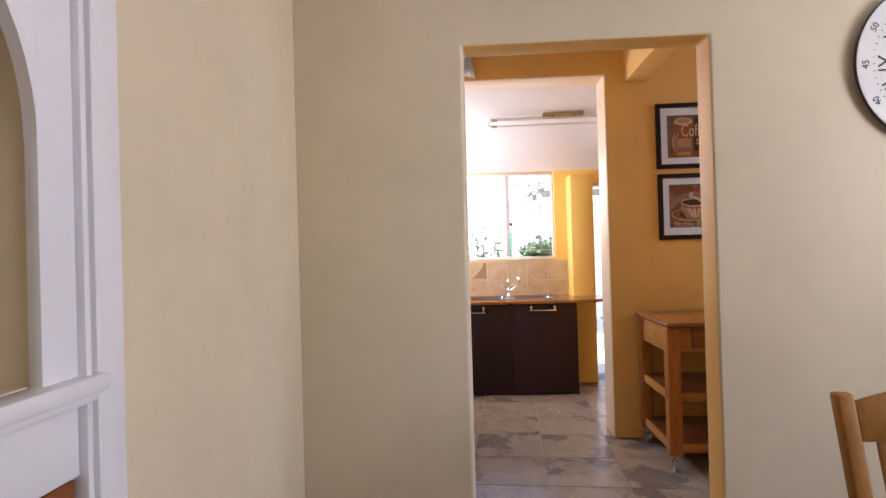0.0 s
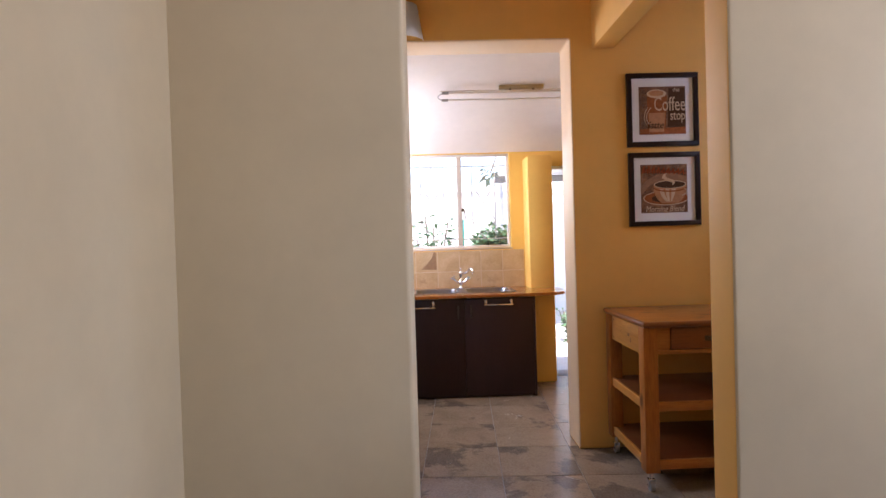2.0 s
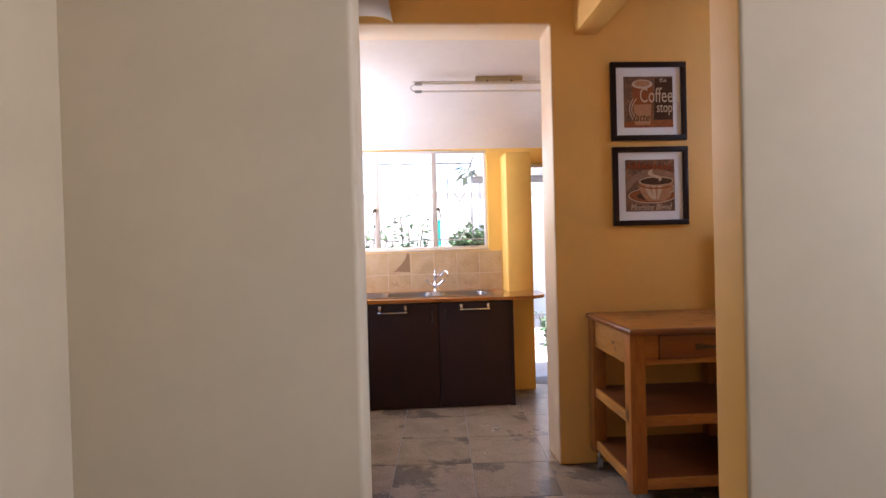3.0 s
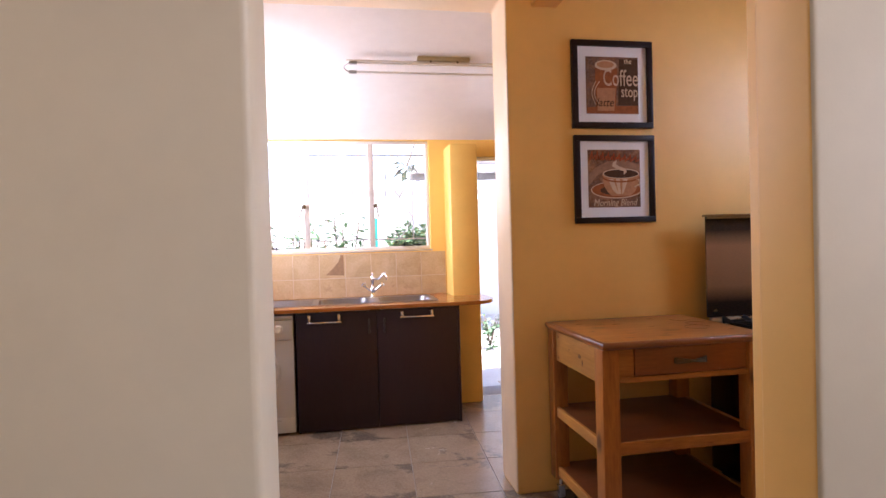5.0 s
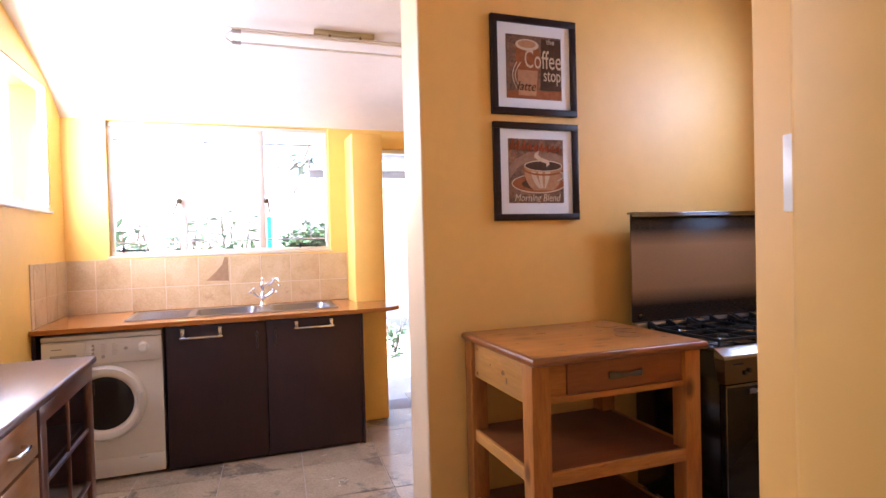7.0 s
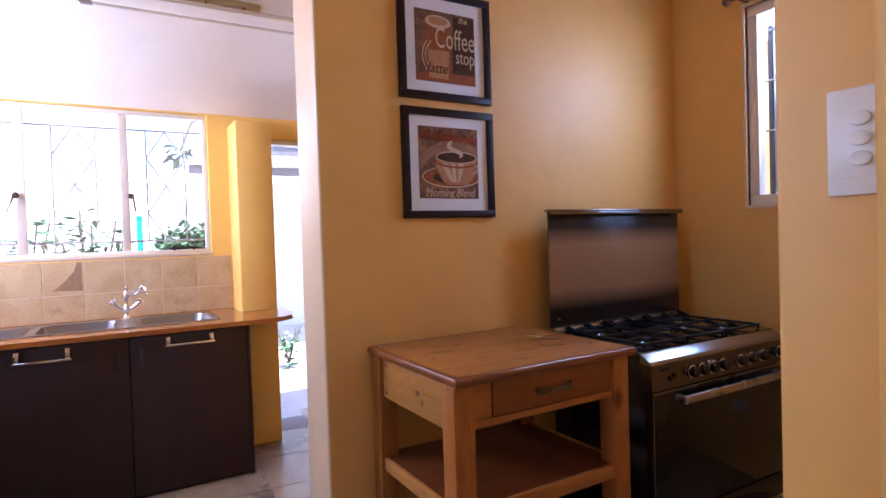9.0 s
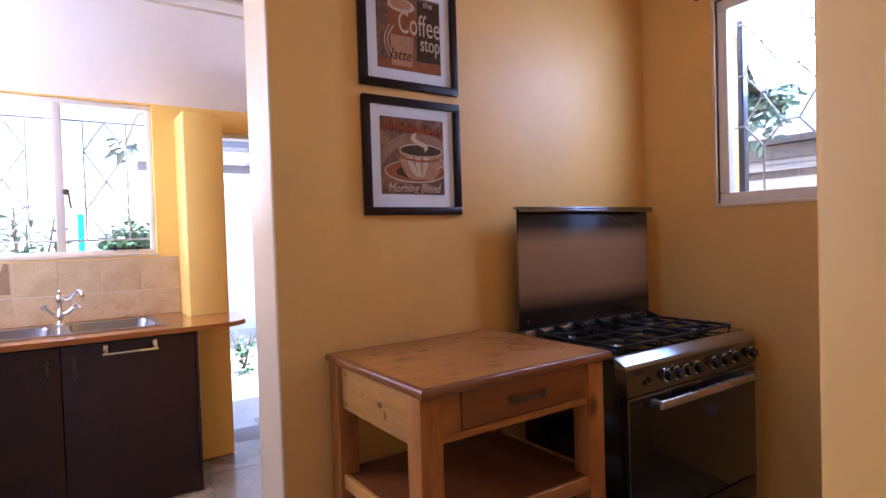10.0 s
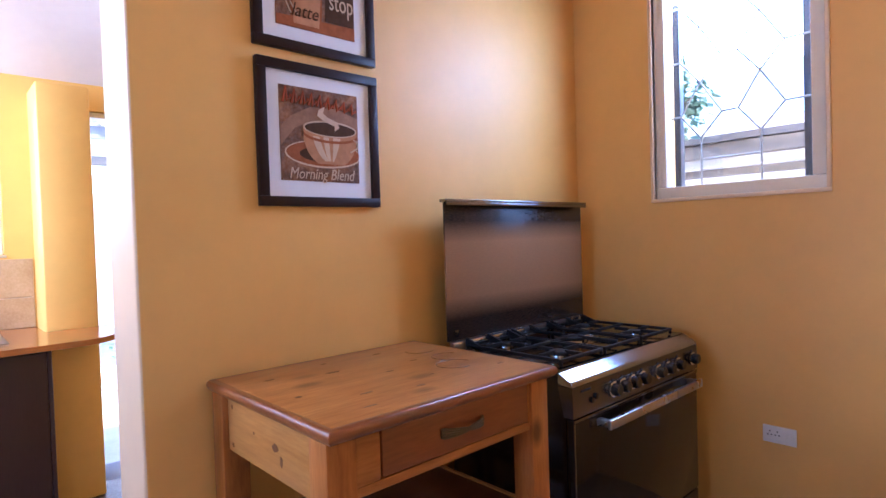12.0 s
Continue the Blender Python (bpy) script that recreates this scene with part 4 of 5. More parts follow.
for y, s in ((2.88, -1), (3.70, 1)):
    bm = bmesh.new()
    add_lathe(bm, [(0.012, 0), (0.022, 0.008), (0.026, 0.022), (0.016, 0.036), (0.0, 0.04)], 16, pose(3.19, y, 2.465, -90 * s, 0, 0))
    part("end_knob", bm, MAHOGANY, rod)
    box_part("bracket", (3.185, y - s * 0.05 - 0.006, 2.445), (RX - 0.0005, y - s * 0.05 + 0.006, 2.475), MAHOGANY, rod, 0.002)

# ---------------------------------------------------------------- window by the stove
win2 = thing("window_2", (RX, 3.325, W2[2]), "cream framed window with wrought burglar bars by the stove", "window")
win2["kind"] = "structure"
y0, y1, z0, z1 = W2
bm = bmesh.new()
tw, prd = 0.016, 0.010
for lo, hi in (((y0 - tw, z0 - tw), (y1 + tw, z0)), ((y0 - tw, z1), (y1 + tw, z1 + tw)), ((y0 - tw, z0), (y0, z1)), ((y1, z0), (y1 + tw, z1))):
    add_box(bm, (RX - prd, lo[0], lo[1]), (RX + 0.05, hi[0], hi[1]), 0.003)
part("architrave", bm, plain("peach_trim", (0.80, 0.60, 0.42), 0.45, vary=0.04), win2, "peach coloured window surround")
bm = bmesh.new()
fw = 0.052
for lo, hi in (((y0, z0), (y1, z0 + fw)), ((y0, z1 - fw), (y1, z1)), ((y0, z0 + fw), (y0 + fw, z1 - fw)), ((y1 - fw, z0 + fw), (y1, z1 - fw))):
    add_box(bm, (RX + 0.012, lo[0] + 0.001, lo[1] + 0.001), (RX + 0.075, hi[0] - 0.001, hi[1] - 0.001), 0.003)
part("frame", bm, CREAMPAINT, win2, "cream painted window frame")
bm = bmesh.new()
for ya_, yb_ in ((y0 + fw, y0 + fw + 0.046), (y1 - fw - 0.030, y1 - fw)):
    add_box(bm, (RX + 0.10, ya_, z0 + fw), (RX + 0.14, yb_, z1 - fw), 0.002)
part("dark_side_strips", bm, plain("dark_blue_grey", (0.045, 0.05, 0.06), 0.35, vary=0.4, scale=20), win2, "dark blue-grey strips at both sides behind the glass")
pn = box_part("pane", (RX + 0.052, y0 + fw - 0.004, z0 + fw - 0.004), (RX + 0.056, y1 - fw + 0.004, z1 - fw + 0.004), GLASS, win2, 0)
pn.visible_shadow = False
bm = bmesh.new()
bx = RX + 0.085
gA, gB = 3.484, 3.236
lines = []
for g, s in ((gA, 1), (gB, 1)):
    lo_, hi_ = g - 0.092, g + 0.088
    lines += [[(g, z0 + 0.02), (g, 1.702)]]
    for zb in (1.702, 1.950, 2.198):
        lines += [[(g, zb), (hi_, zb + 0.106), (g, zb + 0.248)], [(g, zb), (lo_, zb + 0.104), (g, zb + 0.248)]]
for z in (1.806, 2.054, 2.302):
    lines += [[(gA - 0.092, z), (gB + 0.088, z + 0.002)], [(gA + 0.088, z + 0.002), (y1 - 0.02, z + 0.002)], [(gB - 0.092, z), (y0 + 0.02, z)]]
lines += [[(gA, 1.605), (gB, 1.605)]]
for ln in lines:
    for p, q in zip(ln, ln[1:]):
        add_rod(bm, (bx, *p), (bx, *q), 0.0050, 6)
part("burglar_bars", bm, BARS, win2, "cream painted steel burglar bars, colour darkened as if backlit")

# ================================================================ sink room things

# window with three lights
win1 = thing("window_1", (0.3, BY, WB[2]), "white steel window of three lights with diamond burglar bars", "window")
win1["kind"] = "structure"
x0, x1, z0, z1 = WB
yf = BY + 0.05
bm = bmesh.new()
f = 0.028
for lo, hi in (((x0, z0), (x1, z0 + f)), ((x0, z1 - f), (x1, z1)), ((x0, z0 + f), (x0 + f, z1 - f)), ((x1 - f, z0 + f), (x1, z1 - f))):
    add_box(bm, (lo[0] + 0.001, yf, lo[1] + 0.001), (hi[0] - 0.001, yf + 0.035, hi[1] - 0.001), 0.003)
part("frame", bm, WHITE, win1, "white painted steel frame")
mull = (0.022, 0.560)
for mx in mull:
    box_part("mullion", (mx - 0.024, yf - 0.004, z0 + f), (mx + 0.024, yf + 0.032, z1 - f), STEELPAINT, win1, 0.003)
edges = [x0 + f, mull[0] - 0.024, mull[0] + 0.024, mull[1] - 0.024, mull[1] + 0.024, x1 - f]
for i in range(3):
    a, b = edges[2 * i], edges[2 * i + 1]
    pn = box_part("pane", (a - 0.003, yf + 0.014, z0 + f - 0.003), (b + 0.003, yf + 0.018, z1 - f + 0.003), GLASS, win1, 0)
    pn.visible_shadow = False
    bm = bmesh.new()
    c, hw = (a + b) / 2 + 0.0, 0.115
    yb_ = BY + 0.13
    for z in (1.36, 2.085):
        add_rod(bm, (a - 0.02, yb_, z), (b + 0.02, yb_, z), 0.0065, 6)
    for x in (c - hw, c + hw):
        add_rod(bm, (x, yb_, 1.36), (x, yb_, 2.085), 0.0055, 6)
    zs = [1.36 + 0.725 * k / 4 for k in range(5)]
    for sgn_ in (-1, 1):
        for k in range(4):
            p = (c, yb_ + 0.006, zs[k]) if k % 2 == 0 else (c + sgn_ * hw, yb_ + 0.006, zs[k])
            q = (c, yb_ + 0.006, zs[k + 1]) if k % 2 == 1 else (c + sgn_ * hw, yb_ + 0.006, zs[k + 1])
            add_rod(bm, p, q, 0.0050, 6)
    part("burglar_bars", bm, BARS, win1)
for hx, s in ((0.000, -1), (0.592, 1)):
    bm = bmesh.new()
    add_rod(bm, (hx, yf, 1.645), (hx, yf - 0.03, 1.645), 0.008, 10)
    add_lathe(bm, [(0.017, 0), (0.019, 0.010), (0.012, 0.018)], 12, pose(hx, yf - 0.02, 1.645, 90, 0, 0))
    add_tube(bm, [(hx, yf - 0.032, 1.645), (hx + s * 0.012, yf - 0.04, 1.63), (hx + s * 0.026 * (1 if s < 0 else 0.6), yf - 0.045, 1.59), (hx + s * 0.044 * (1 if s < 0 else 0.5), yf - 0.045, 1.545)], 0.0065, 6)
    part("window_catch", bm, BRONZE, win1, "dark brass window catch")
for a, b in ((-0.39, -0.20), (0.80, 0.98)):
    bm = bmesh.new()
    add_box(bm, (a, yf - 0.018, z0 + 0.030), (b, yf - 0.008, z0 + 0.040), 0.002)
    add_rod(bm, (a + 0.03, yf - 0.013, z0 + 0.022), (a + 0.03, yf - 0.013, z0 + 0.055), 0.007, 8)
    add_rod(bm, (b - 0.03, yf - 0.013, z0 + 0.022), (b - 0.03, yf - 0.013, z0 + 0.048), 0.005, 8)
    part("window_stay", bm, IRON, win1, "black window stay")
bm = bmesh.new()
add_box(bm, (x0 - 0.01, BY - 0.006, z0 - 0.016), (x1 + 0.01, yf, z0 - 0.001), 0.003)
part("sill", bm, STEELPAINT, win1)

# side window and outer door frame
for nm, W, lab in (("window_3", WS, "white framed bright side window of the sink room"), ("window_4", WC, "white framed window above the sideboard")):
    win3 = thing(nm, (LX, (W[0] + W[1]) / 2, W[2]), lab, "window")
    win3["kind"] = "structure"
    bm = bmesh.new()
    for a, b, c, d in ((W[0], W[1], W[2], W[2] + 0.03), (W[0], W[1], W[3] - 0.03, W[3]), (W[0], W[0] + 0.03, W[2] + 0.03, W[3] - 0.03), (W[1] - 0.03, W[1], W[2] + 0.03, W[3] - 0.03)):
        add_box(bm, (LX - 0.05, a + 0.001, c + 0.001), (LX - 0.004, b - 0.001, d - 0.001), 0.003)
    part("frame", bm, WHITE, win3)
    box_part("sill", (LX - 0.03, W[0] - 0.01, W[2] - 0.012), (LX + 0.012, W[1] + 0.01, W[2] + 0.004), WHITE, win3)
dfr = thing("door_1", (1.83, BY, 0), "white painted frame of the open outer doorway", "door")
dfr["kind"] = "structure"
bm = bmesh.new()
add_box(bm, (DO[0] + 0.001, BY + 0.02, 0), (DO[0] + 0.032, BY + 0.12, DO[2] - 0.033), 0.004)
part("jamb", bm, WHITE, dfr)
bm = bmesh.new()
add_box(bm, (DO[1] - 0.032, BY + 0.02, 0), (DO[1] - 0.001, BY + 0.12, DO[2] - 0.033), 0.004)
part("jamb", bm, WHITE, dfr)
bm = bmesh.new()
add_box(bm, (DO[0] + 0.001, BY + 0.02, DO[2] - 0.032), (DO[1] - 0.001, BY + 0.12, DO[2] - 0.001), 0.004)
part("head", bm, WHITE, dfr)

# worktop with a rounded free end
CY, CT = 5.315, 0.885
bm = bmesh.new()
endr = arc(1.22, CY + 0.22, 0.22, -90, 0, 10)
right = [(1.0005, CY)] + endr + [(1.44, 5.775), (1.176, 5.775), (1.176, BY - 0.001), (1.0005, BY - 0.001)]
add_prism(bm, right, CT - 0.026, CT, "z")
add_box(bm, (LX + 0.001, CY, CT - 0.026), (0.10, BY - 0.001, CT))
add_box(bm, (0.10, CY, CT - 0.026), (1.0005, 5.49, CT))
add_box(bm, (0.10, 5.89, CT - 0.026), (1.0005, BY - 0.001, CT))
wt = structure("worktop", bm, COUNTER, "", "")
wt["label"], wt["category"], wt["kind"] = "red-brown varnished wooden worktop with rounded end", "worktop", ""
del wt["kind"]
bm = bmesh.new()
add_box(bm, (LX + 0.002, CY + 0.03, 0), (LX + 0.022, BY - 0.002, CT - 0.027), 0.002)
sp = structure("worktop_support", bm, WENGE, "", "")
sp["label"], sp["category"] = "dark brown panel carrying the worktop end", "panel"
del sp["kind"]

# base cabinet
bx0, bx1, by0 = -0.036, 1.122, CY + 0.028
base = thing("base_cabinet", ((bx0 + bx1) / 2, 5.7, 0), "dark brown two-door sink base cabinet", "cabinet")
bm = bmesh.new()
add_box(bm, (bx0, by0 + 0.019, 0.0), (bx0 + 0.016, BY - 0.02, CT - 0.028))
add_box(bm, (bx1 - 0.016, by0 + 0.019, 0.0), (bx1, BY - 0.02, CT - 0.028))
add_box(bm, (bx0 + 0.016, by0 + 0.019, 0.05), (bx1 - 0.016, BY - 0.02, 0.068))
add_box(bm, (bx0 + 0.016, BY - 0.03, 0.068), (bx1 - 0.016, BY - 0.02, CT - 0.028))
part("body", bm, WENGE, base)
bm = bmesh.new()
add_box(bm, (bx1, by0 - 0.002, 0.0), (bx1 + 0.016, BY - 0.3, CT - 0.028), 0.002)
part("end_panel", bm, WENGE, base)
for a, b, hx in ((bx0 + 0.003, 0.528, 0.475), (0.532, bx1 - 0.003, 0.585)):
    d = box_part("door", (a, by0, 0.012), (b, by0 + 0.018, CT - 0.034), WENGE, base, 0.002)
    bm = bmesh.new()
    pts = []
    for i in range(25):
        u = i / 24
        pts.append((hx + 0.006 * math.sin(u * 2 * math.pi * 1.5), by0 - 0.008 - 0.010 * math.sin(math.pi * u), 0.685 + 0.11 * u))
    add_tube(bm, pts, 0.0035, 6)
    pts = [(2 * hx - x, y, z) for x, y, z in pts]
    add_tube(bm, pts, 0.0035, 6)
    part("handle", bm, plain("dark_pewter", (0.10, 0.09, 0.085), 0.38, 0.9), d, "dark twisted pewter handle")
# chrome over-door towel rails
for a, b, hz in ((0.052, 0.272, 0.785), (0.702, 0.934, 0.797)):
    tr = thing("towel_rail", ((a + b) / 2, by0, hz), "chrome over-door towel rail on cabinet door", "towel rail", "towel rails")
    bm = bmesh.new()
    add_box(bm, (a - 0.008, by0 - 0.052, hz - 0.006), (b + 0.008, by0 - 0.042, hz + 0.006), 0.002)
    part("bar", bm, CHROME, tr)
    for x in (a + 0.008, b - 0.008):
        bm = bmesh.new()
        add_box(bm, (x - 0.010, by0 - 0.046, hz), (x + 0.010, by0 - 0.040, CT - 0.050), 0.001)
        add_box(bm, (x - 0.010, by0 - 0.046, CT - 0.050), (x + 0.010, by0 - 0.001, CT - 0.044), 0.001)
        add_box(bm, (x - 0.010, by0 - 0.006, CT - 0.060), (x + 0.010, by0 - 0.001, CT - 0.050), 0.001)
        part("strap", bm, CHROME, tr)

# inset sink
sink = thing("kitchen_sink", (0.36, 5.68, CT), "stainless steel double sink with drainboard set in the worktop", "sink")
SINKSTEEL = plain("sink_steel", (0.42, 0.42, 0.45), 0.30, 1.0, vary=0.04)
bm = bmesh.new()
sx_0, sx_1, sy_0, sy_1 = -0.27, 1.005, 5.47, 5.93
for lo, hi in (((sx_0, sy_0), (sx_1, sy_0 + 0.028)), ((sx_0, sy_1 - 0.06), (sx_1, sy_1)), ((sx_0, sy_0 + 0.028), (sx_0 + 0.03, sy_1 - 0.06)), ((0.09, sy_0 + 0.028), (0.115, sy_1 - 0.06)),
               ((0.495, sy_0 + 0.028), (0.575, sy_1 - 0.06)), ((0.965, sy_0 + 0.028), (sx_1, sy_1 - 0.06))):
    add_box(bm, (lo[0], lo[1], CT + 0.0005), (hi[0], hi[1], CT + 0.007))
part("rim", bm, SINKSTEEL, sink)
bm = bmesh.new()
add_box(bm, (sx_0 + 0.03, sy_0 + 0.028, CT + 0.0005), (0.09, sy_1 - 0.06, CT + 0.004))
ribs = []
for k in range(9):
    y = sy_0 + 0.06 + 0.038 * k
    ribs.append(y)
drain_b = part("drainboard", bm, SINKSTEEL, sink)
for y in ribs:
    box_part("rib", (sx_0 + 0.06, y, CT + 0.004), (0.07, y + 0.014, CT + 0.0065), SINKSTEEL, drain_b, 0.001)
for a, b in ((0.115, 0.495), (0.575, 0.965)):
    bm = bmesh.new()
    y0_, y1_ = sy_0 + 0.028, sy_1 - 0.06
    loops = []
    for inset, z in ((0.0, CT + 0.004), (0.004, CT - 0.01), (0.012, CT - 0.13), (0.03, CT - 0.155), (0.06, CT - 0.160)):
        r = 0.06
        pts = []
        for qx, qy, a0 in ((b - inset - r, y1_ - inset - r, 0), (a + inset + r, y1_ - inset - r, 90), (a + inset + r, y0_ + inset + r, 180), (b - inset - r, y0_ + inset + r, 270)):
            pts += [bm.verts.new((qx + r * math.cos(radians(a0 + k9 * 22.5)), qy + r * math.sin(radians(a0 + k9 * 22.5)), z)) for k9 in range(5)]
        loops.append(pts)
    for la, lb in zip(loops, loops[1:]):
        for i9 in range(len(la)):
            bm.faces.new((la[i9], la[(i9 + 1) % len(la)], lb[(i9 + 1) % len(la)], lb[i9]))
    bm.faces.new(loops[-1])
    bowl = part("bowl", bm, plain("sink_bowl_steel", (0.36, 0.37, 0.40), 0.32, 1.0, vary=0.06), sink, "steel sink bowl")
    bm = bmesh.new()
    add_lathe(bm, [(0.042, 0.0), (0.038, 0.003), (0.02, 0.001), (0.0, 0.001)], 20, pose((a + b) / 2, 5.66, CT - 0.1595))
    part("drain", bm, CHROME, bowl)
    for qx, qy, a0 in ((b, y1_, 0), (a, y1_, 90), (a, y0_, 180), (b, y0_, 270)):
        sx9, sy9 = (-1 if qx == b else 1), (-1 if qy == y1_ else 1)
        fan = [(qx, qy)] + [(qx + sx9 * 0.06 + 0.06 * math.cos(radians(a0 + k9 * 22.5)), qy + sy9 * 0.06 + 0.06 * math.sin(radians(a0 + k9 * 22.5))) for k9 in range(5)]
        bm = bmesh.new()
        add_prism(bm, fan, CT + 0.0008, CT + 0.0066, "z")
        part("corner_fillet", bm, SINKSTEEL, bowl)

# ornate mixer tap
tapx, tapy = 0.537, 5.885
tap = thing("mixer_tap", (tapx, tapy, CT), "chrome bridge mixer tap with cross handles", "tap")
k = 1.0
bm = bmesh.new()
add_lathe(bm, [(0.030, 0.007), (0.030, 0.012), (0.020, 0.020), (0.014, 0.045), (0.018, 0.060), (0.024, 0.072), (0.018, 0.085), (0.011, 0.10), (0.010, 0.125), (0.016, 0.135), (0.020, 0.150), (0.015, 0.165), (0.009, 0.175), (0.008, 0.185), (0.011, 0.193), (0.004, 0.205), (0.0, 0.208)], 20, pose(tapx, tapy, CT))
part("column", bm, CHROME, tap)
bm = bmesh.new()
ang_s = Vector((0.62, -0.78, 0))
pts = []
for u, z in ((0.0, 0.158), (0.03, 0.155), (0.06, 0.156), (0.09, 0.170), (0.115, 0.192), (0.140, 0.200), (0.160, 0.192), (0.168, 0.170), (0.168, 0.150)):
    pts.append(Vector((tapx, tapy, CT + z)) + ang_s * u)
add_tube(bm, pts, 0.0095, 10)
part("spout", bm, CHROME, tap)
for s in (-1, 1):
    bm = bmesh.new()
    e = Vector((tapx + s * 0.066, tapy - 0.022, CT + 0.105))
    add_tube(bm, [(tapx, tapy, CT + 0.066), (tapx + s * 0.03, tapy - 0.010, CT + 0.072), tuple(e)], 0.010, 10)
    arm = part("arm", bm, CHROME, tap)
    bm = bmesh.new()
    d = Vector((s * 0.55, -0.2, 0.8)).normalized()
    q = d.to_track_quat('Z', 'Y').to_matrix().to_4x4()
    m = Matrix.Translation(e) @ q
    add_lathe(bm, [(0.012, -0.006), (0.016, 0.004), (0.010, 0.012), (0.008, 0.022), (0.0, 0.026)], 14, m)
    for a in (0, 90):
        p, r = m @ (Matrix.Rotation(radians(a), 4, 'Z') @ Vector((-0.026, 0, 0.015))), m @ (Matrix.Rotation(radians(a), 4, 'Z') @ Vector((0.026, 0, 0.015)))
        add_rod(bm, p, r, 0.0048, 8)
    part("cross_handle", bm, CHROME, arm)

# washing machine
mx0, mx1, my0, mz = -0.655, -0.054, 5.338, 0.842
wm = thing("washing_machine", ((mx0 + mx1) / 2, 5.65, 0), "white front-loading washing machine under the worktop", "washing machine")
bm = bmesh.new()
add_box(bm, (mx0, my0 + 0.012, 0.02), (mx1, 5.94, mz - 0.030), 0.006)
part("body", bm, APPLIANCE, wm)
bm = bmesh.new()
add_box(bm, (mx0 - 0.001, my0 + 0.004, mz - 0.028), (mx1 + 0.001, 5.95, mz), 0.006)
part("top", bm, APPLIANCE, wm)
bm = bmesh.new()
add_box(bm, (mx0 + 0.002, my0 - 0.002, 0.672), (mx1 - 0.002, my0 + 0.0118, mz - 0.030), 0.005)
fascia = part("control_panel", bm, APPLIANCE, wm)
bm = bmesh.new()
add_box(bm, (mx0 + 0.006, my0 + 0.004, 0.685), (mx0 + 0.215, my0 + 0.0, mz - 0.040), 0.002)
bmesh.ops.translate(bm, vec=(0, -0.005, 0), verts=bm.verts)
dr = part("soap_drawer", bm, PLASTIC, fascia)
box_part("drawer_grip", (mx0 + 0.045, my0 - 0.0072, 0.716), (mx0 + 0.17, my0 - 0.0052, 0.738), GREYPLASTIC, dr, 0.002)
box_part("maker_mark", (mx0 + 0.05, my0 - 0.0064, 0.768), (mx0 + 0.10, my0 - 0.0052, 0.774), GREYPLASTIC, dr, 0)
bm = bmesh.new()
add_lathe(bm, [(0.031, 0), (0.030, 0.004), (0.024, 0.006), (0.021, 0.022), (0.0, 0.023)], 22, pose(-0.152, my0 - 0.002, 0.752, 90, 0, 0))
part("dial_knob", bm, PLASTIC, fascia)
for z in (0.778, 0.756, 0.734, 0.712):
    bm = bmesh.new()
    add_lathe(bm, [(0.008, 0), (0.007, 0.004), (0.0, 0.0045)], 12, pose(-0.405, my0 - 0.002, z, 90, 0, 0))
    part("button", bm, GREYPLASTIC, fascia)
for x, z in ((-0.355, 0.712), (-0.240, 0.752)):
    bm = bmesh.new()
    add_lathe(bm, [(0.010, 0), (0.009, 0.005), (0.0, 0.006)], 12, pose(x, my0 - 0.002, z, 90, 0, 0))
    part("button", bm, GREYPLASTIC, fascia)
bm = bmesh.new()
for i in range(7):
    for j in range(2):
        add_box(bm, (-0.365 + 0.055 * j, my0 - 0.0028, 0.722 + 0.010 * i), (-0.345 + 0.055 * j + 0.006 * (i % 3), my0 - 0.0018, 0.7245 + 0.010 * i))
part("printed_marks", bm, GREYPLASTIC, fascia)["kind"] = "stuff"
wc = (-0.358, my0 + 0.012, 0.445)
bm = bmesh.new()
add_lathe(bm, [(0.216, 0.0), (0.214, 0.014), (0.200, 0.028), (0.178, 0.030), (0.160, 0.020), (0.152, 0.008)], 48, pose(*wc, 90, 0, 0))
wd = part("door", bm, APPLIANCE, wm)
bm = bmesh.new()
add_lathe(bm, [(0.152, 0.006), (0.150, 0.010), (0.110, 0.022), (0.05, 0.030), (0.0, 0.032)], 40, pose(*wc, 90, 0, 0))
part("door_glass", bm, DARKGLASS, wd, "dark convex door glass")
bm = bmesh.new()
add_box(bm, (wc[0] + 0.170, my0 - 0.028, 0.40), (wc[0] + 0.205, my0 - 0.014, 0.50), 0.006)
part("door_grip", bm, APPLIANCE, wd)
bm = bmesh.new()
add_box(bm, (mx0 + 0.003, my0 + 0.004, 0.02), (mx1 - 0.003, my0 + 0.0115, 0.125), 0.003)
pl = part("plinth", bm, APPLIANCE, wm)
box_part("filter_slot", (-0.19, my0 + 0.002, 0.108), (-0.15, my0 + 0.0045, 0.112), GREYPLASTIC, pl, 0)

# dark sideboard with glazed door
qx0, qx1, qy0, qy1, qz = -0.690, -0.208, 3.30, 4.385, 0.880
sbd = thing("sideboard", (-0.46, 3.85, 0), "dark red wooden sideboard with glazed door and drawers", "sideboard")
bm = bmesh.new()
add_box(bm, (qx0, qy0 - 0.012, qz - 0.028), (qx1 + 0.018, qy1 + 0.012, qz), 0.009, 3)
part("top", bm, MAHOGANY_Y, sbd)
bm = bmesh.new()
add_box(bm, (qx0, qy0, 0.05), (qx0 + 0.012, qy1, qz - 0.029))
add_box(bm, (qx0 + 0.012, qy0, 0.05), (qx1, qy0 + 0.018, qz - 0.029))
add_box(bm, (qx0 + 0.012, qy1 - 0.018, 0.05), (qx1, qy1, qz - 0.029))
add_box(bm, (qx0 + 0.012, qy0 + 0.018, 0.05), (qx1, qy1 - 0.018, 0.075))
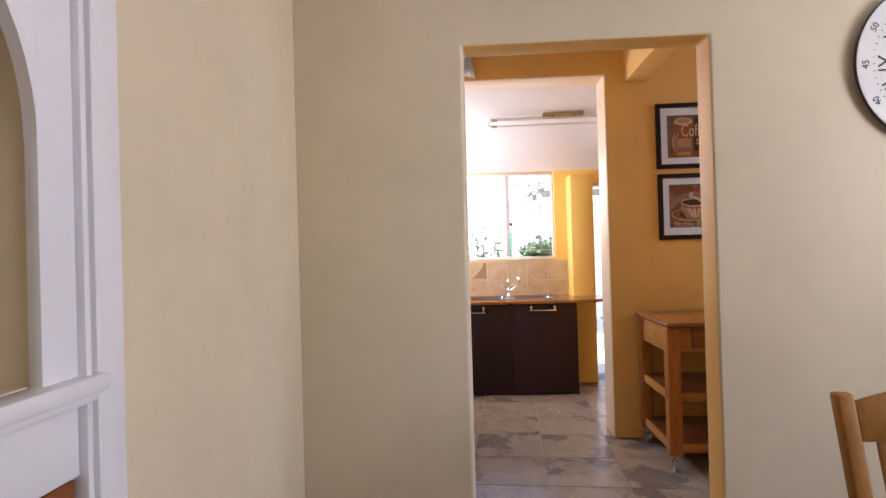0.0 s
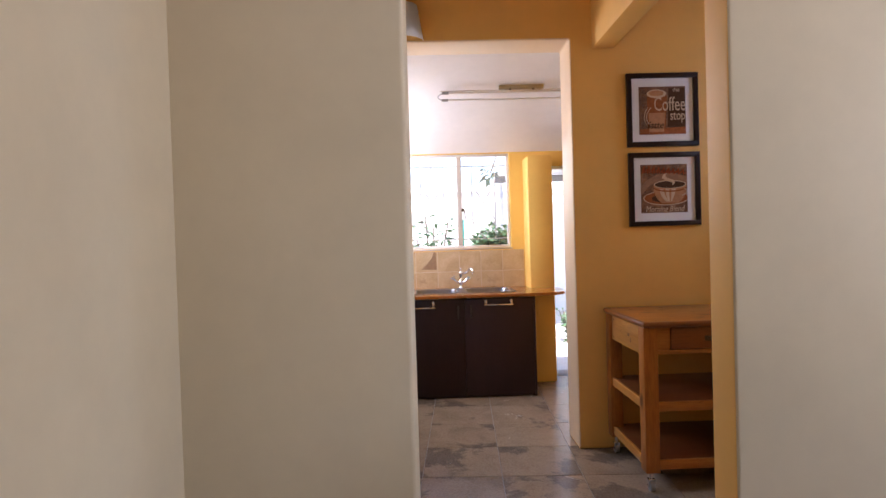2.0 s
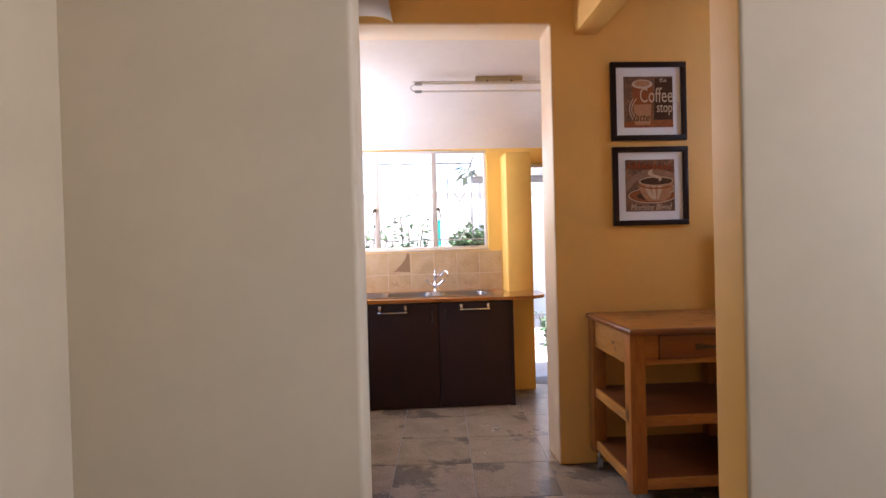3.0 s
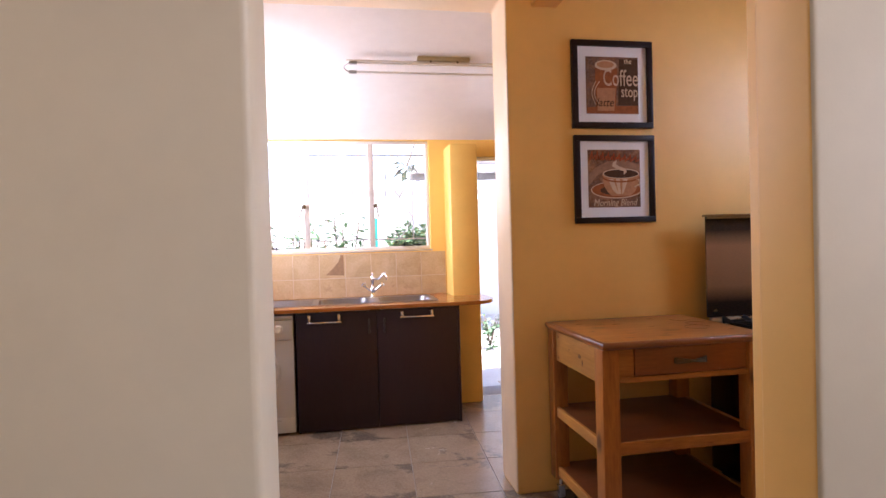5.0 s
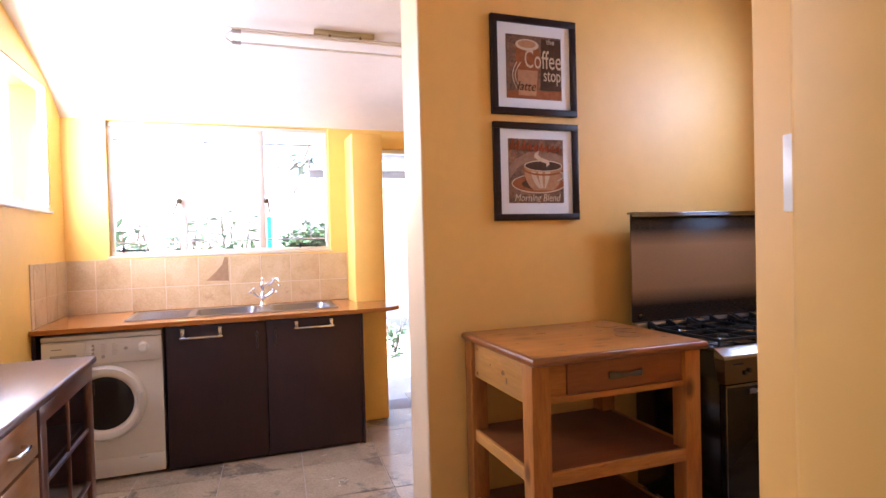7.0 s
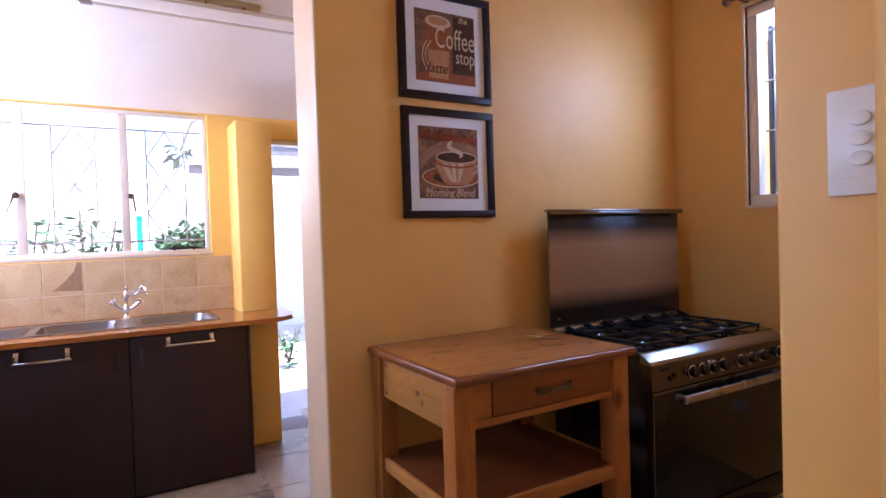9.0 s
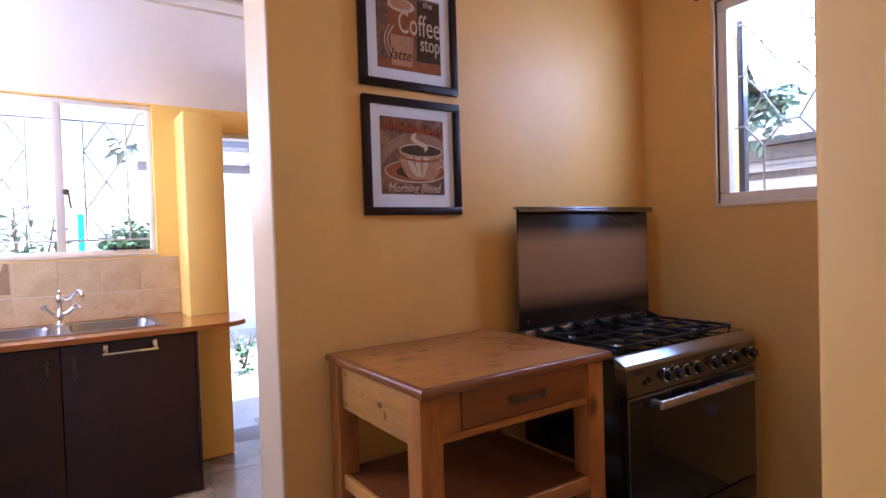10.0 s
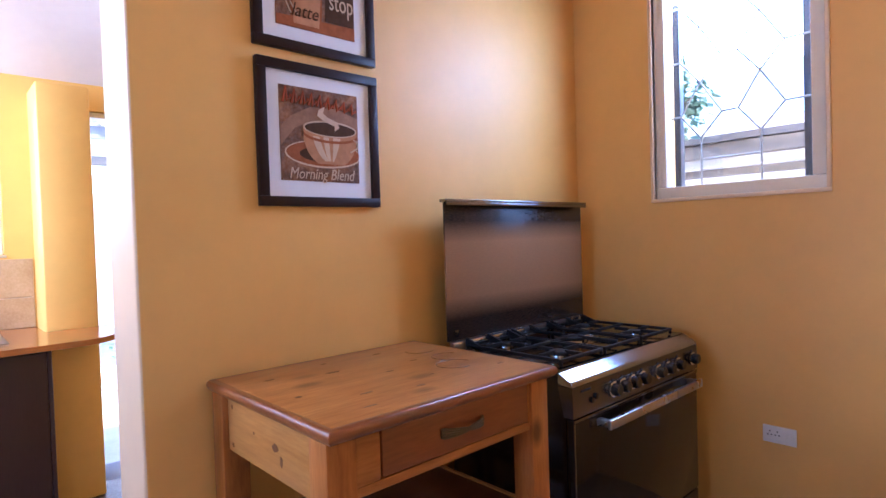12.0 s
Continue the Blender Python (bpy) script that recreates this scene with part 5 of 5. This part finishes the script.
add_box(bm, (qx0 + 0.012, 3.700, 0.075), (qx1 - 0.022, 3.716, qz - 0.029))
part("carcass", bm, MAHOGANY, sbd)
for x in (qx0 + 0.01, qx1 - 0.05):
    for y in (qy0 + 0.01, qy1 - 0.05):
        box_part("foot", (x, y, 0), (x + 0.04, y + 0.04, 0.05), MAHOGANY, sbd, 0.003)
for z in (0.36, 0.60):
    box_part("inner_shelf", (qx0 + 0.013, 3.717, z), (qx1 - 0.03, qy1 - 0.019, z + 0.012), MAHOGANY_Y, sbd, 0.001)
gd0, gd1 = 3.722, qy1 - 0.004
bm = bmesh.new()
xa, xb = qx1 - 0.019, qx1 + 0.001
for a, b, c, d in ((gd0, gd1, 0.08, 0.145), (gd0, gd1, qz - 0.095, qz - 0.033), (gd0, gd0 + 0.062, 0.145, qz - 0.095), (gd1 - 0.062, gd1, 0.145, qz - 0.095)):
    add_box(bm, (xa, a, c), (xb, b, d), 0.002)
gdoor = part("glazed_door", bm, MAHOGANY, sbd, "dark wooden door frame with glass panes")
for z in (0.37, 0.585):
    box_part("glazing_bar", (xa + 0.004, gd0 + 0.0621, z), (xb - 0.003, gd1 - 0.0621, z + 0.013), MAHOGANY_Y, gdoor, 0.001)
box_part("glazing_bar", (xa + 0.005, (gd0 + gd1) / 2 - 0.006, 0.1451), (xb - 0.004, (gd0 + gd1) / 2 + 0.006, qz - 0.0951), MAHOGANY, gdoor, 0.001)
pn = box_part("pane", (xa + 0.008, gd0 + 0.058, 0.141), (xa + 0.011, gd1 - 0.058, qz - 0.091), GLASS, gdoor, 0)
bm = bmesh.new()
for z in (0.22, 0.74):
    add_rod(bm, (qx1 + 0.004, gd1 + 0.001, z - 0.025), (qx1 + 0.004, gd1 + 0.001, z + 0.025), 0.005, 8)
part("hinge", bm, IRON, gdoor)
bm = bmesh.new()
add_lathe(bm, [(0.006, 0), (0.005, 0.010), (0.012, 0.016), (0.010, 0.024), (0.0, 0.026)], 14, pose(xb, gd0 + 0.030, 0.46, 0, 90, 0))
part("knob", bm, CHROME, gdoor)
ORANGEDRAWER = wood("warm_drawer_wood", (0.24, 0.09, 0.025), (0.36, 0.15, 0.04), (0.45, 0.21, 0.065), "y", 0.3, coat=0.5)
for z0_, z1_ in ((0.085, 0.30), (0.31, 0.53), (0.54, 0.70), (0.71, 0.845)):
    d = box_part("drawer_front", (xa, qy0 + 0.02, z0_), (xb, 3.698, z1_), ORANGEDRAWER, sbd, 0.004, "warm brown drawer front")
    bm = bmesh.new()
    zc = (z0_ + z1_) / 2
    add_tube(bm, [(xb, 3.46, zc), (xb + 0.022, 3.465, zc), (xb + 0.026, 3.51, zc), (xb + 0.022, 3.555, zc), (xb, 3.56, zc)], 0.006, 8)
    part("handle", bm, CHROME, d)

# bare twin-tube ceiling light
lz = CZ0 + CSL * (BY - 5.11)
light = thing("ceiling_light", (1.02, 5.11, lz), "unlit twin fluorescent ceiling light with yellowed metal box", "ceiling light")
bm = bmesh.new()
slope = math.degrees(math.atan(CSL))
add_box(bm, (-0.18, -0.030, -0.030), (0.18, 0.030, 0.0), 0.004, m=pose(1.022, 5.10, CZ0 + CSL * (BY - 5.10) + 0.002, -slope, 0, 0))
hb = part("ballast_box", bm, OLIVE, light)
for x in (0.93, 1.115):
    bm = bmesh.new()
    add_lathe(bm, [(0.008, 0), (0.006, 0.004), (0.0, 0.0045)], 10, pose(x, 5.064, lz - 0.025, 90, 0, 0))
    part("screw", bm, BRONZE, hb)
tl0, tl1 = 0.375, 1.665
for y, dz in ((5.085, 0.050), (5.185, 0.052)):
    zc = CZ0 + CSL * (BY - y) - dz
    bm = bmesh.new()
    add_rod(bm, (tl0 + 0.05, y, zc), (tl1 - 0.05, y, zc), 0.0085, 14)
    part("tube", bm, TUBE, light, "white unlit fluorescent tube")
    for a, b in ((tl0 + 0.01, tl0 + 0.06), (tl1 - 0.06, tl1 - 0.01)):
        bm = bmesh.new()
        add_rod(bm, (a, y, zc), (b, y, zc), 0.0115, 14)
        part("end_cap", bm, GREYPLASTIC, light)
    if y < 5.1:
        bm = bmesh.new()
        add_box(bm, (tl0 - 0.01, y - 0.008, zc + 0.013), (tl1 + 0.01, y + 0.008, zc + 0.020), 0.001)
        part("carrier", bm, STEELPAINT, light)
za, zb_ = CZ0 + CSL * (BY - 5.085) - 0.050, CZ0 + CSL * (BY - 5.185) - 0.052
for x, s in ((tl0 + 0.01, -1), (tl1 - 0.01, 1)):
    bm = bmesh.new()
    add_tube(bm, [(x + s * (0.034 * math.sin(math.pi * i / 10)), 5.085 + 0.1 * i / 10, za + (zb_ - za) * i / 10) for i in range(11)], 0.004, 6)
    part("loop", bm, GREYPLASTIC, light)

# ================================================================ outside
PAVE = stone_tile("pale_paving", [(0.3, (0.42, 0.39, 0.35)), (0.5, (0.50, 0.47, 0.43)), (0.7, (0.56, 0.53, 0.49))], (0.36, 0.33, 0.29), 0.62, 0.8, 1.5)
bm = bmesh.new()
add_box(bm, (-400, -400, -0.35), (400, 400, -0.15))
structure("ground", bm, PAVE, "pale sunlit paved yard", "ground")
WHITEWALL = plaster("white_outer_plaster", (0.78, 0.76, 0.72), 0.8, 0.006)
bm = bmesh.new()
add_box(bm, (-9, 12.0, -0.15), (6.4, 12.2, 2.3))
add_box(bm, (-9, 11.95, 2.3), (6.4, 12.25, 2.36), 0.01)
structure("wall_yard", bm, WHITEWALL, "white sunlit yard wall", "wall")
LEAF = [plain("leaf_a", (0.085, 0.165, 0.075), 0.5, vary=0.35, scale=8), plain("leaf_b", (0.12, 0.21, 0.105), 0.5, vary=0.3, scale=8)]
BARK = plain("bark", (0.13, 0.10, 0.07), 0.85, vary=0.3, bumpy=0.003)
rng = random.Random(7)


def add_leaf(bm, p, d, size, wide):
    d = d.normalized()
    side = d.cross(Vector((rng.uniform(-1, 1), rng.uniform(-1, 1), 1))).normalized() * size * wide
    mid = p + d * size * 0.5 - Vector((0, 0, 0.06 * size))
    a, b, c, e = bm.verts.new(p), bm.verts.new(mid + side), bm.verts.new(p + d * size - Vector((0, 0, 0.2 * size))), bm.verts.new(mid - side)
    k = bm.verts.new(mid - Vector((0, 0, 0.10 * size)))
    for f in ((a, b, k), (b, c, k), (c, e, k), (e, a, k)):
        bm.faces.new(f)


def plant(name, at, h, spread, stems, leaves, size, wide, label, category, foot=0.0, dome=False):
    t = thing(name, at, label, category)
    bs, bl = bmesh.new(), [bmesh.new(), bmesh.new()]
    lumps = [(Vector((rng.uniform(-0.5, 0.5) * spread, rng.uniform(-0.5, 0.5) * spread, h * rng.uniform(0.62, 0.86))), rng.uniform(0.35, 0.6) * spread) for _ in range(11)]
    for s in range(stems):
        a = rng.uniform(0, 2 * math.pi)
        r = spread * rng.uniform(0.15, 1.0) * (0.5 if dome else 1)
        hh = h * rng.uniform(0.65, 1.0) * (0.75 if dome else 1)
        pts = [Vector(at) + Vector((r * u ** 1.5 * math.cos(a), r * u ** 1.5 * math.sin(a), hh * u)) for u in (0, 0.25, 0.5, 0.75, 1.0)]
        add_tube(bs, pts, 0.004 + 0.003 * h, 5)
        for i in range(leaves // stems):
            d = Vector((rng.gauss(0, 1), rng.gauss(0, 1), rng.uniform(-0.2, 0.9)))
            if dome:
                c, rr = lumps[rng.randrange(len(lumps))]
                p = Vector(at) + c + Vector((rng.gauss(0, 1), rng.gauss(0, 1), rng.gauss(0, 1))).normalized() * rr * rng.uniform(0.55, 1.05)
            else:
                u = foot + (1 - foot) * rng.random() ** 0.8
                j = min(3, int(u * 4))
                p = pts[j].lerp(pts[j + 1], u * 4 - j) + Vector((rng.gauss(0, 0.12), rng.gauss(0, 0.12), rng.gauss(0, 0.05))) * spread
            add_leaf(bl[i % 2], p, d, size * rng.uniform(0.6, 1.2), wide)
    part("stems", bs, BARK, t)
    for k, b in enumerate(bl):
        part("leaves", b, LEAF[k], t)
    return t


plant("shrub", (1.16, 8.55, -0.15), 1.86, 0.42, 20, 2600, 0.075, 0.36, "dense green garden shrub outside the window", "shrub", 0.25, True)
plant("oleander", (0.30, 8.5, -0.15), 1.88, 0.45, 14, 520, 0.17, 0.13, "thin-leaved green oleander outside the window", "shrub", 0.35)
plant("oleander", (-0.30, 8.9, -0.15), 1.78, 0.40, 12, 420, 0.17, 0.13, "thin-leaved green oleander outside the window", "shrub", 0.35)
plant("oleander", (-0.74, 8.3, -0.15), 1.74, 0.45, 14, 420, 0.24, 0.13, "long-leaved green plant outside the window", "shrub", 0.35)
plant("low_plant", (2.22, 8.6, -0.15), 0.50, 0.16, 9, 110, 0.09, 0.28, "low green plant in the yard outside the door", "plant")
post = thing("teal_post", (0.74, 8.7, -0.15), "turquoise painted garden post", "post")
bm = bmesh.new()
add_rod(bm, (0.74, 8.7, -0.15), (0.74, 8.7, 1.62), 0.030, 14)
add_lathe(bm, [(0.034, 0), (0.034, 0.02), (0.0, 0.035)], 14, pose(0.74, 8.7, 1.62))
part("pole", bm, plain("turquoise_paint", (0.02, 0.34, 0.30), 0.4), post)
# carport roof seen through window and door
carport = thing("carport", (3.2, 10.2, -0.15), "pale carport with sheeted roof and steel posts", "carport")
PALE = plain("pale_painted_sheet", (0.60, 0.60, 0.60), 0.5, vary=0.08)
for i in range(22):
    x = 1.55 + 0.16 * i
    bm = bmesh.new()
    add_prism(bm, [(x, 2.56), (x + 0.04, 2.60), (x + 0.12, 2.60), (x + 0.16, 2.56), (x + 0.155, 2.55), (x + 0.115, 2.588), (x + 0.045, 2.588), (x + 0.005, 2.55)], 9.1, 11.8, "y")
    part("roof_sheet", bm, PALE, carport)
for y, z in ((9.15, 2.42), (11.4, 2.42)):
    box_part("beam", (1.55, y, z), (5.1, y + 0.08, z + 0.13), plain("grey_beam", (0.22, 0.21, 0.21), 0.6), carport, 0.004, "grey steel roof beam")
for x in (1.65, 4.9):
    for y in (9.15, 11.4):
        box_part("post", (x, y + 0.002, -0.15), (x + 0.07, y + 0.072, 2.42), PALE, carport, 0.004)

# small tree in the yard between window and door, one branch hanging before the window
LEAFGREY = [plain("dusty_leaf_a", (0.10, 0.13, 0.09), 0.6, vary=0.3, scale=8), plain("dusty_leaf_b", (0.16, 0.18, 0.14), 0.6, vary=0.3, scale=8)]
sapling = thing("tree", (1.72, 7.95, -0.15), "slender yard tree with one low leafy branch", "tree")
bt, bl = bmesh.new(), [bmesh.new(), bmesh.new()]
stem = [Vector(p) for p in ((1.72, 7.95, -0.15), (1.74, 7.96, 1.0), (1.71, 7.94, 2.2), (1.73, 7.95, 3.3))]
for i in range(3):
    add_rod(bt, stem[i], stem[i + 1], 0.045 - 0.01 * i, 9, 0.035 - 0.01 * i)
boughs = [[stem[2], Vector((1.45, 7.8, 2.62)), Vector((1.16, 7.7, 2.46)), Vector((1.05, 7.65, 2.18))]]
for i in range(9):
    a, L = 2 * math.pi * i / 9 + 0.3, rng.uniform(0.18, 0.32)
    foot_ = stem[2].lerp(stem[3], 0.55 + 0.05 * i)
    boughs.append([foot_, foot_ + Vector((math.cos(a) * L * 0.5, math.sin(a) * L * 0.5, 0.22)), foot_ + Vector((math.cos(a) * L, math.sin(a) * L, 0.26))])
for i, b_ in enumerate(boughs):
    add_tube(bt, b_, 0.010 if i == 0 else 0.014, 6)
    tip = b_[-1]
    for j in range(20 if i == 0 else 90):
        spread_ = Vector((0.055, 0.06, 0.045)) if i == 0 else Vector((0.12, 0.12, 0.12))
        p = tip + Vector((rng.gauss(0, spread_.x), rng.gauss(0, spread_.y), rng.gauss(0, spread_.z)))
        add_leaf(bl[j % 2], p, Vector((rng.gauss(-0.4, 1), rng.gauss(0, 1), rng.uniform(-1.0, 0.2))), rng.uniform(0.07, 0.15), 0.22)
part("trunk", bt, BARK, sapling)
for k2, b_ in enumerate(bl):
    part("crown", b_, LEAFGREY[k2], sapling)

# outbuilding and tree beyond the stove window
house = thing("outbuilding", (9.0, 4.5, -0.15), "low white outbuilding with grey-brown eaves", "building")
bm = bmesh.new()
add_box(bm, (7.55, 0.0, -0.15), (11.5, 9.5, 2.05))
part("wall", bm, WHITEWALL, house)
bm = bmesh.new()
ROOFGREY = plain("weathered_roof", (0.17, 0.145, 0.12), 0.7, vary=0.2, scale=2)
add_prism(bm, [(6.95, 2.20), (9.5, 2.75), (12.1, 2.20), (12.1, 2.26), (9.5, 2.82), (6.95, 2.27)], -0.4, 9.9, "y")
part("roof", bm, ROOFGREY, house)
for z0_, z1_, xx, mt_ in ((2.05, 2.195, 7.02, ROOFGREY), (1.95, 2.045, 7.12, plain("pale_gutter", (0.42, 0.40, 0.37), 0.5)), (1.86, 1.945, 7.30, ROOFGREY)):
    box_part("eaves_board", (xx, -0.4, z0_), (xx + 0.05, 9.9, z1_), mt_, house, 0.006)
bm = bmesh.new()
add_box(bm, (7.08, -0.35, 2.046), (7.55, 9.85, 2.052))
part("soffit", bm, ROOFGREY, house)

TREELEAF = [plain("tree_leaf_a", (0.12, 0.20, 0.13), 0.45, vary=0.3, scale=8), plain("tree_leaf_b", (0.17, 0.25, 0.17), 0.45, vary=0.3, scale=8)]
tree = thing("tree", (5.9, 5.02, -0.15), "leafy green tree outside the stove window", "tree")
bt, bl = bmesh.new(), [bmesh.new(), bmesh.new()]
trunk = [(5.9, 5.02, -0.15), (5.92, 5.04, 0.8), (5.88, 5.07, 1.6), (5.9, 5.12, 2.4), (5.95, 5.17, 3.2)]
for i in range(4):
    add_rod(bt, trunk[i], trunk[i + 1], 0.09 - 0.015 * i, 9, 0.075 - 0.015 * i)
for i in range(34):
    a, zz = rng.uniform(0, 6.28), rng.uniform(1.9, 3.2)
    L = rng.uniform(0.30, 0.72)
    p0 = Vector((5.9, 5.10, zz))
    tip = p0 + Vector((math.cos(a) * L, math.sin(a) * L * 0.7, rng.uniform(0.1, 0.6)))
    add_tube(bt, [p0, p0.lerp(tip, 0.5) + Vector((0, 0, 0.06)), tip], 0.018, 5)
    for j in range(170):
        u = rng.uniform(0.25, 1.05)
        p = p0.lerp(tip, u) + Vector((rng.gauss(0, 0.11), rng.gauss(0, 0.10), rng.gauss(0, 0.10)))
        add_leaf(bl[j % 2], p, Vector((rng.gauss(0, 1), rng.gauss(0, 1), rng.uniform(-0.9, 0.4))), rng.uniform(0.08, 0.16), 0.25)
part("trunk", bt, BARK, tree)
for k2, b in enumerate(bl):
    part("crown", b, TREELEAF[k2], tree)

# ================================================================ tiles
# floor: bed of grout with single tiles laid on it
bm = bmesh.new()
add_box(bm, (LX - 0.2, DY + 0.07, -0.2), (3.7, BY + 0.2, -0.0035))
floor = structure("floor", bm, GROUT, "slate-look tiled kitchen floor with dark stains", "floor")
TS, GAP = 0.458, 0.005
bm = bmesh.new()
add_box(bm, (-(TS - GAP) / 2, -(TS - GAP) / 2, -0.006), ((TS - GAP) / 2, (TS - GAP) / 2, 0.0), 0.0012, 1)
tile_me = mesh_of("tile", bm, FLOORTILE)
rot = Matrix.Rotation(radians(-3.6), 4, 'Z')
org = Vector((1.104, 4.158, 0))
for i in range(-5, 7):
    for j in range(-6, 6):
        c = org + rot @ Vector(((i + 0.5) * TS, (j + 0.5) * TS, 0))
        if LX - 0.15 < c.x < 3.6 and DY + 0.2 < c.y < BY + 0.12:
            t = new("tile", tile_me)
            t.parent = floor
            t.matrix_basis = Matrix.Translation((c.x, c.y, rng.uniform(-0.0004, 0.0004))) @ rot @ Matrix.Rotation(radians(90 * rng.randrange(4)), 4, 'Z')

# wall tiles behind the worktop
wall_sink = bpy.data.objects["wall_sink"]
wall_side = bpy.data.objects["wall_sink_side"]
bm = bmesh.new()
add_box(bm, (LX + 0.003, BY - 0.0045, CT + 0.001), (1.174, BY - 0.0002, 1.246))
g = new("grout_bed", mesh_of("grout_bed", bm, LIGHTGROUT))
g.parent = wall_sink
bm = bmesh.new()
add_box(bm, (LX + 0.0002, 5.36, CT + 0.001), (LX + 0.0045, BY - 0.006, 1.246))
g = new("grout_bed", mesh_of("grout_bed", bm, LIGHTGROUT))
g.parent = wall_side


def wall_tile(w, h):
    bm = bmesh.new()
    add_box(bm, (-w / 2, -0.0035, -h / 2), (w / 2, 0.0035, h / 2), 0.001, 1)
    return mesh_of("wall_tile", bm, WALLTILE)


TW = 0.2075
rows = ((CT + 0.002, 1.042), (1.047, 1.245))
for z0_, z1_ in rows:
    full = wall_tile(TW, z1_ - z0_)
    x = 1.172
    while x > LX + 0.02:
        xa_ = max(LX + 0.008, x - TW)
        w = x - xa_
        t = new("wall_tile", full if abs(w - TW) < 1e-4 else wall_tile(w, z1_ - z0_))
        t.parent = wall_sink
        t.matrix_basis = pose((x + xa_) / 2, BY - 0.0030, (z0_ + z1_) / 2)
        if xa_ < 0.25 < x and z0_ > 1.0:
            bm = bmesh.new()
            add_prism(bm, [(-0.055, -0.072), (0.095, -0.078), (0.092, 0.090), (0.070, 0.096), (0.052, 0.040), (0.010, -0.010)], -0.0042, -0.0036, "y")
            fig = new("stone_figure", mesh_of("stone_figure", bm, plain("dark_sandstone", (0.30, 0.185, 0.10), 0.4, vary=0.25, scale=14)))
            fig.parent = t
        x = xa_ - 0.005
    y = BY - 0.012
    while y > 5.37:
        yb2 = max(5.362, y - TW)
        w = y - yb2
        t = new("wall_tile", full if abs(w - TW) < 1e-4 else wall_tile(w, z1_ - z0_))
        t.parent = wall_side
        t.matrix_basis = pose(LX + 0.0030, (y + yb2) / 2, (z0_ + z1_) / 2, 0, 0, 90)
        y = yb2 - 0.005
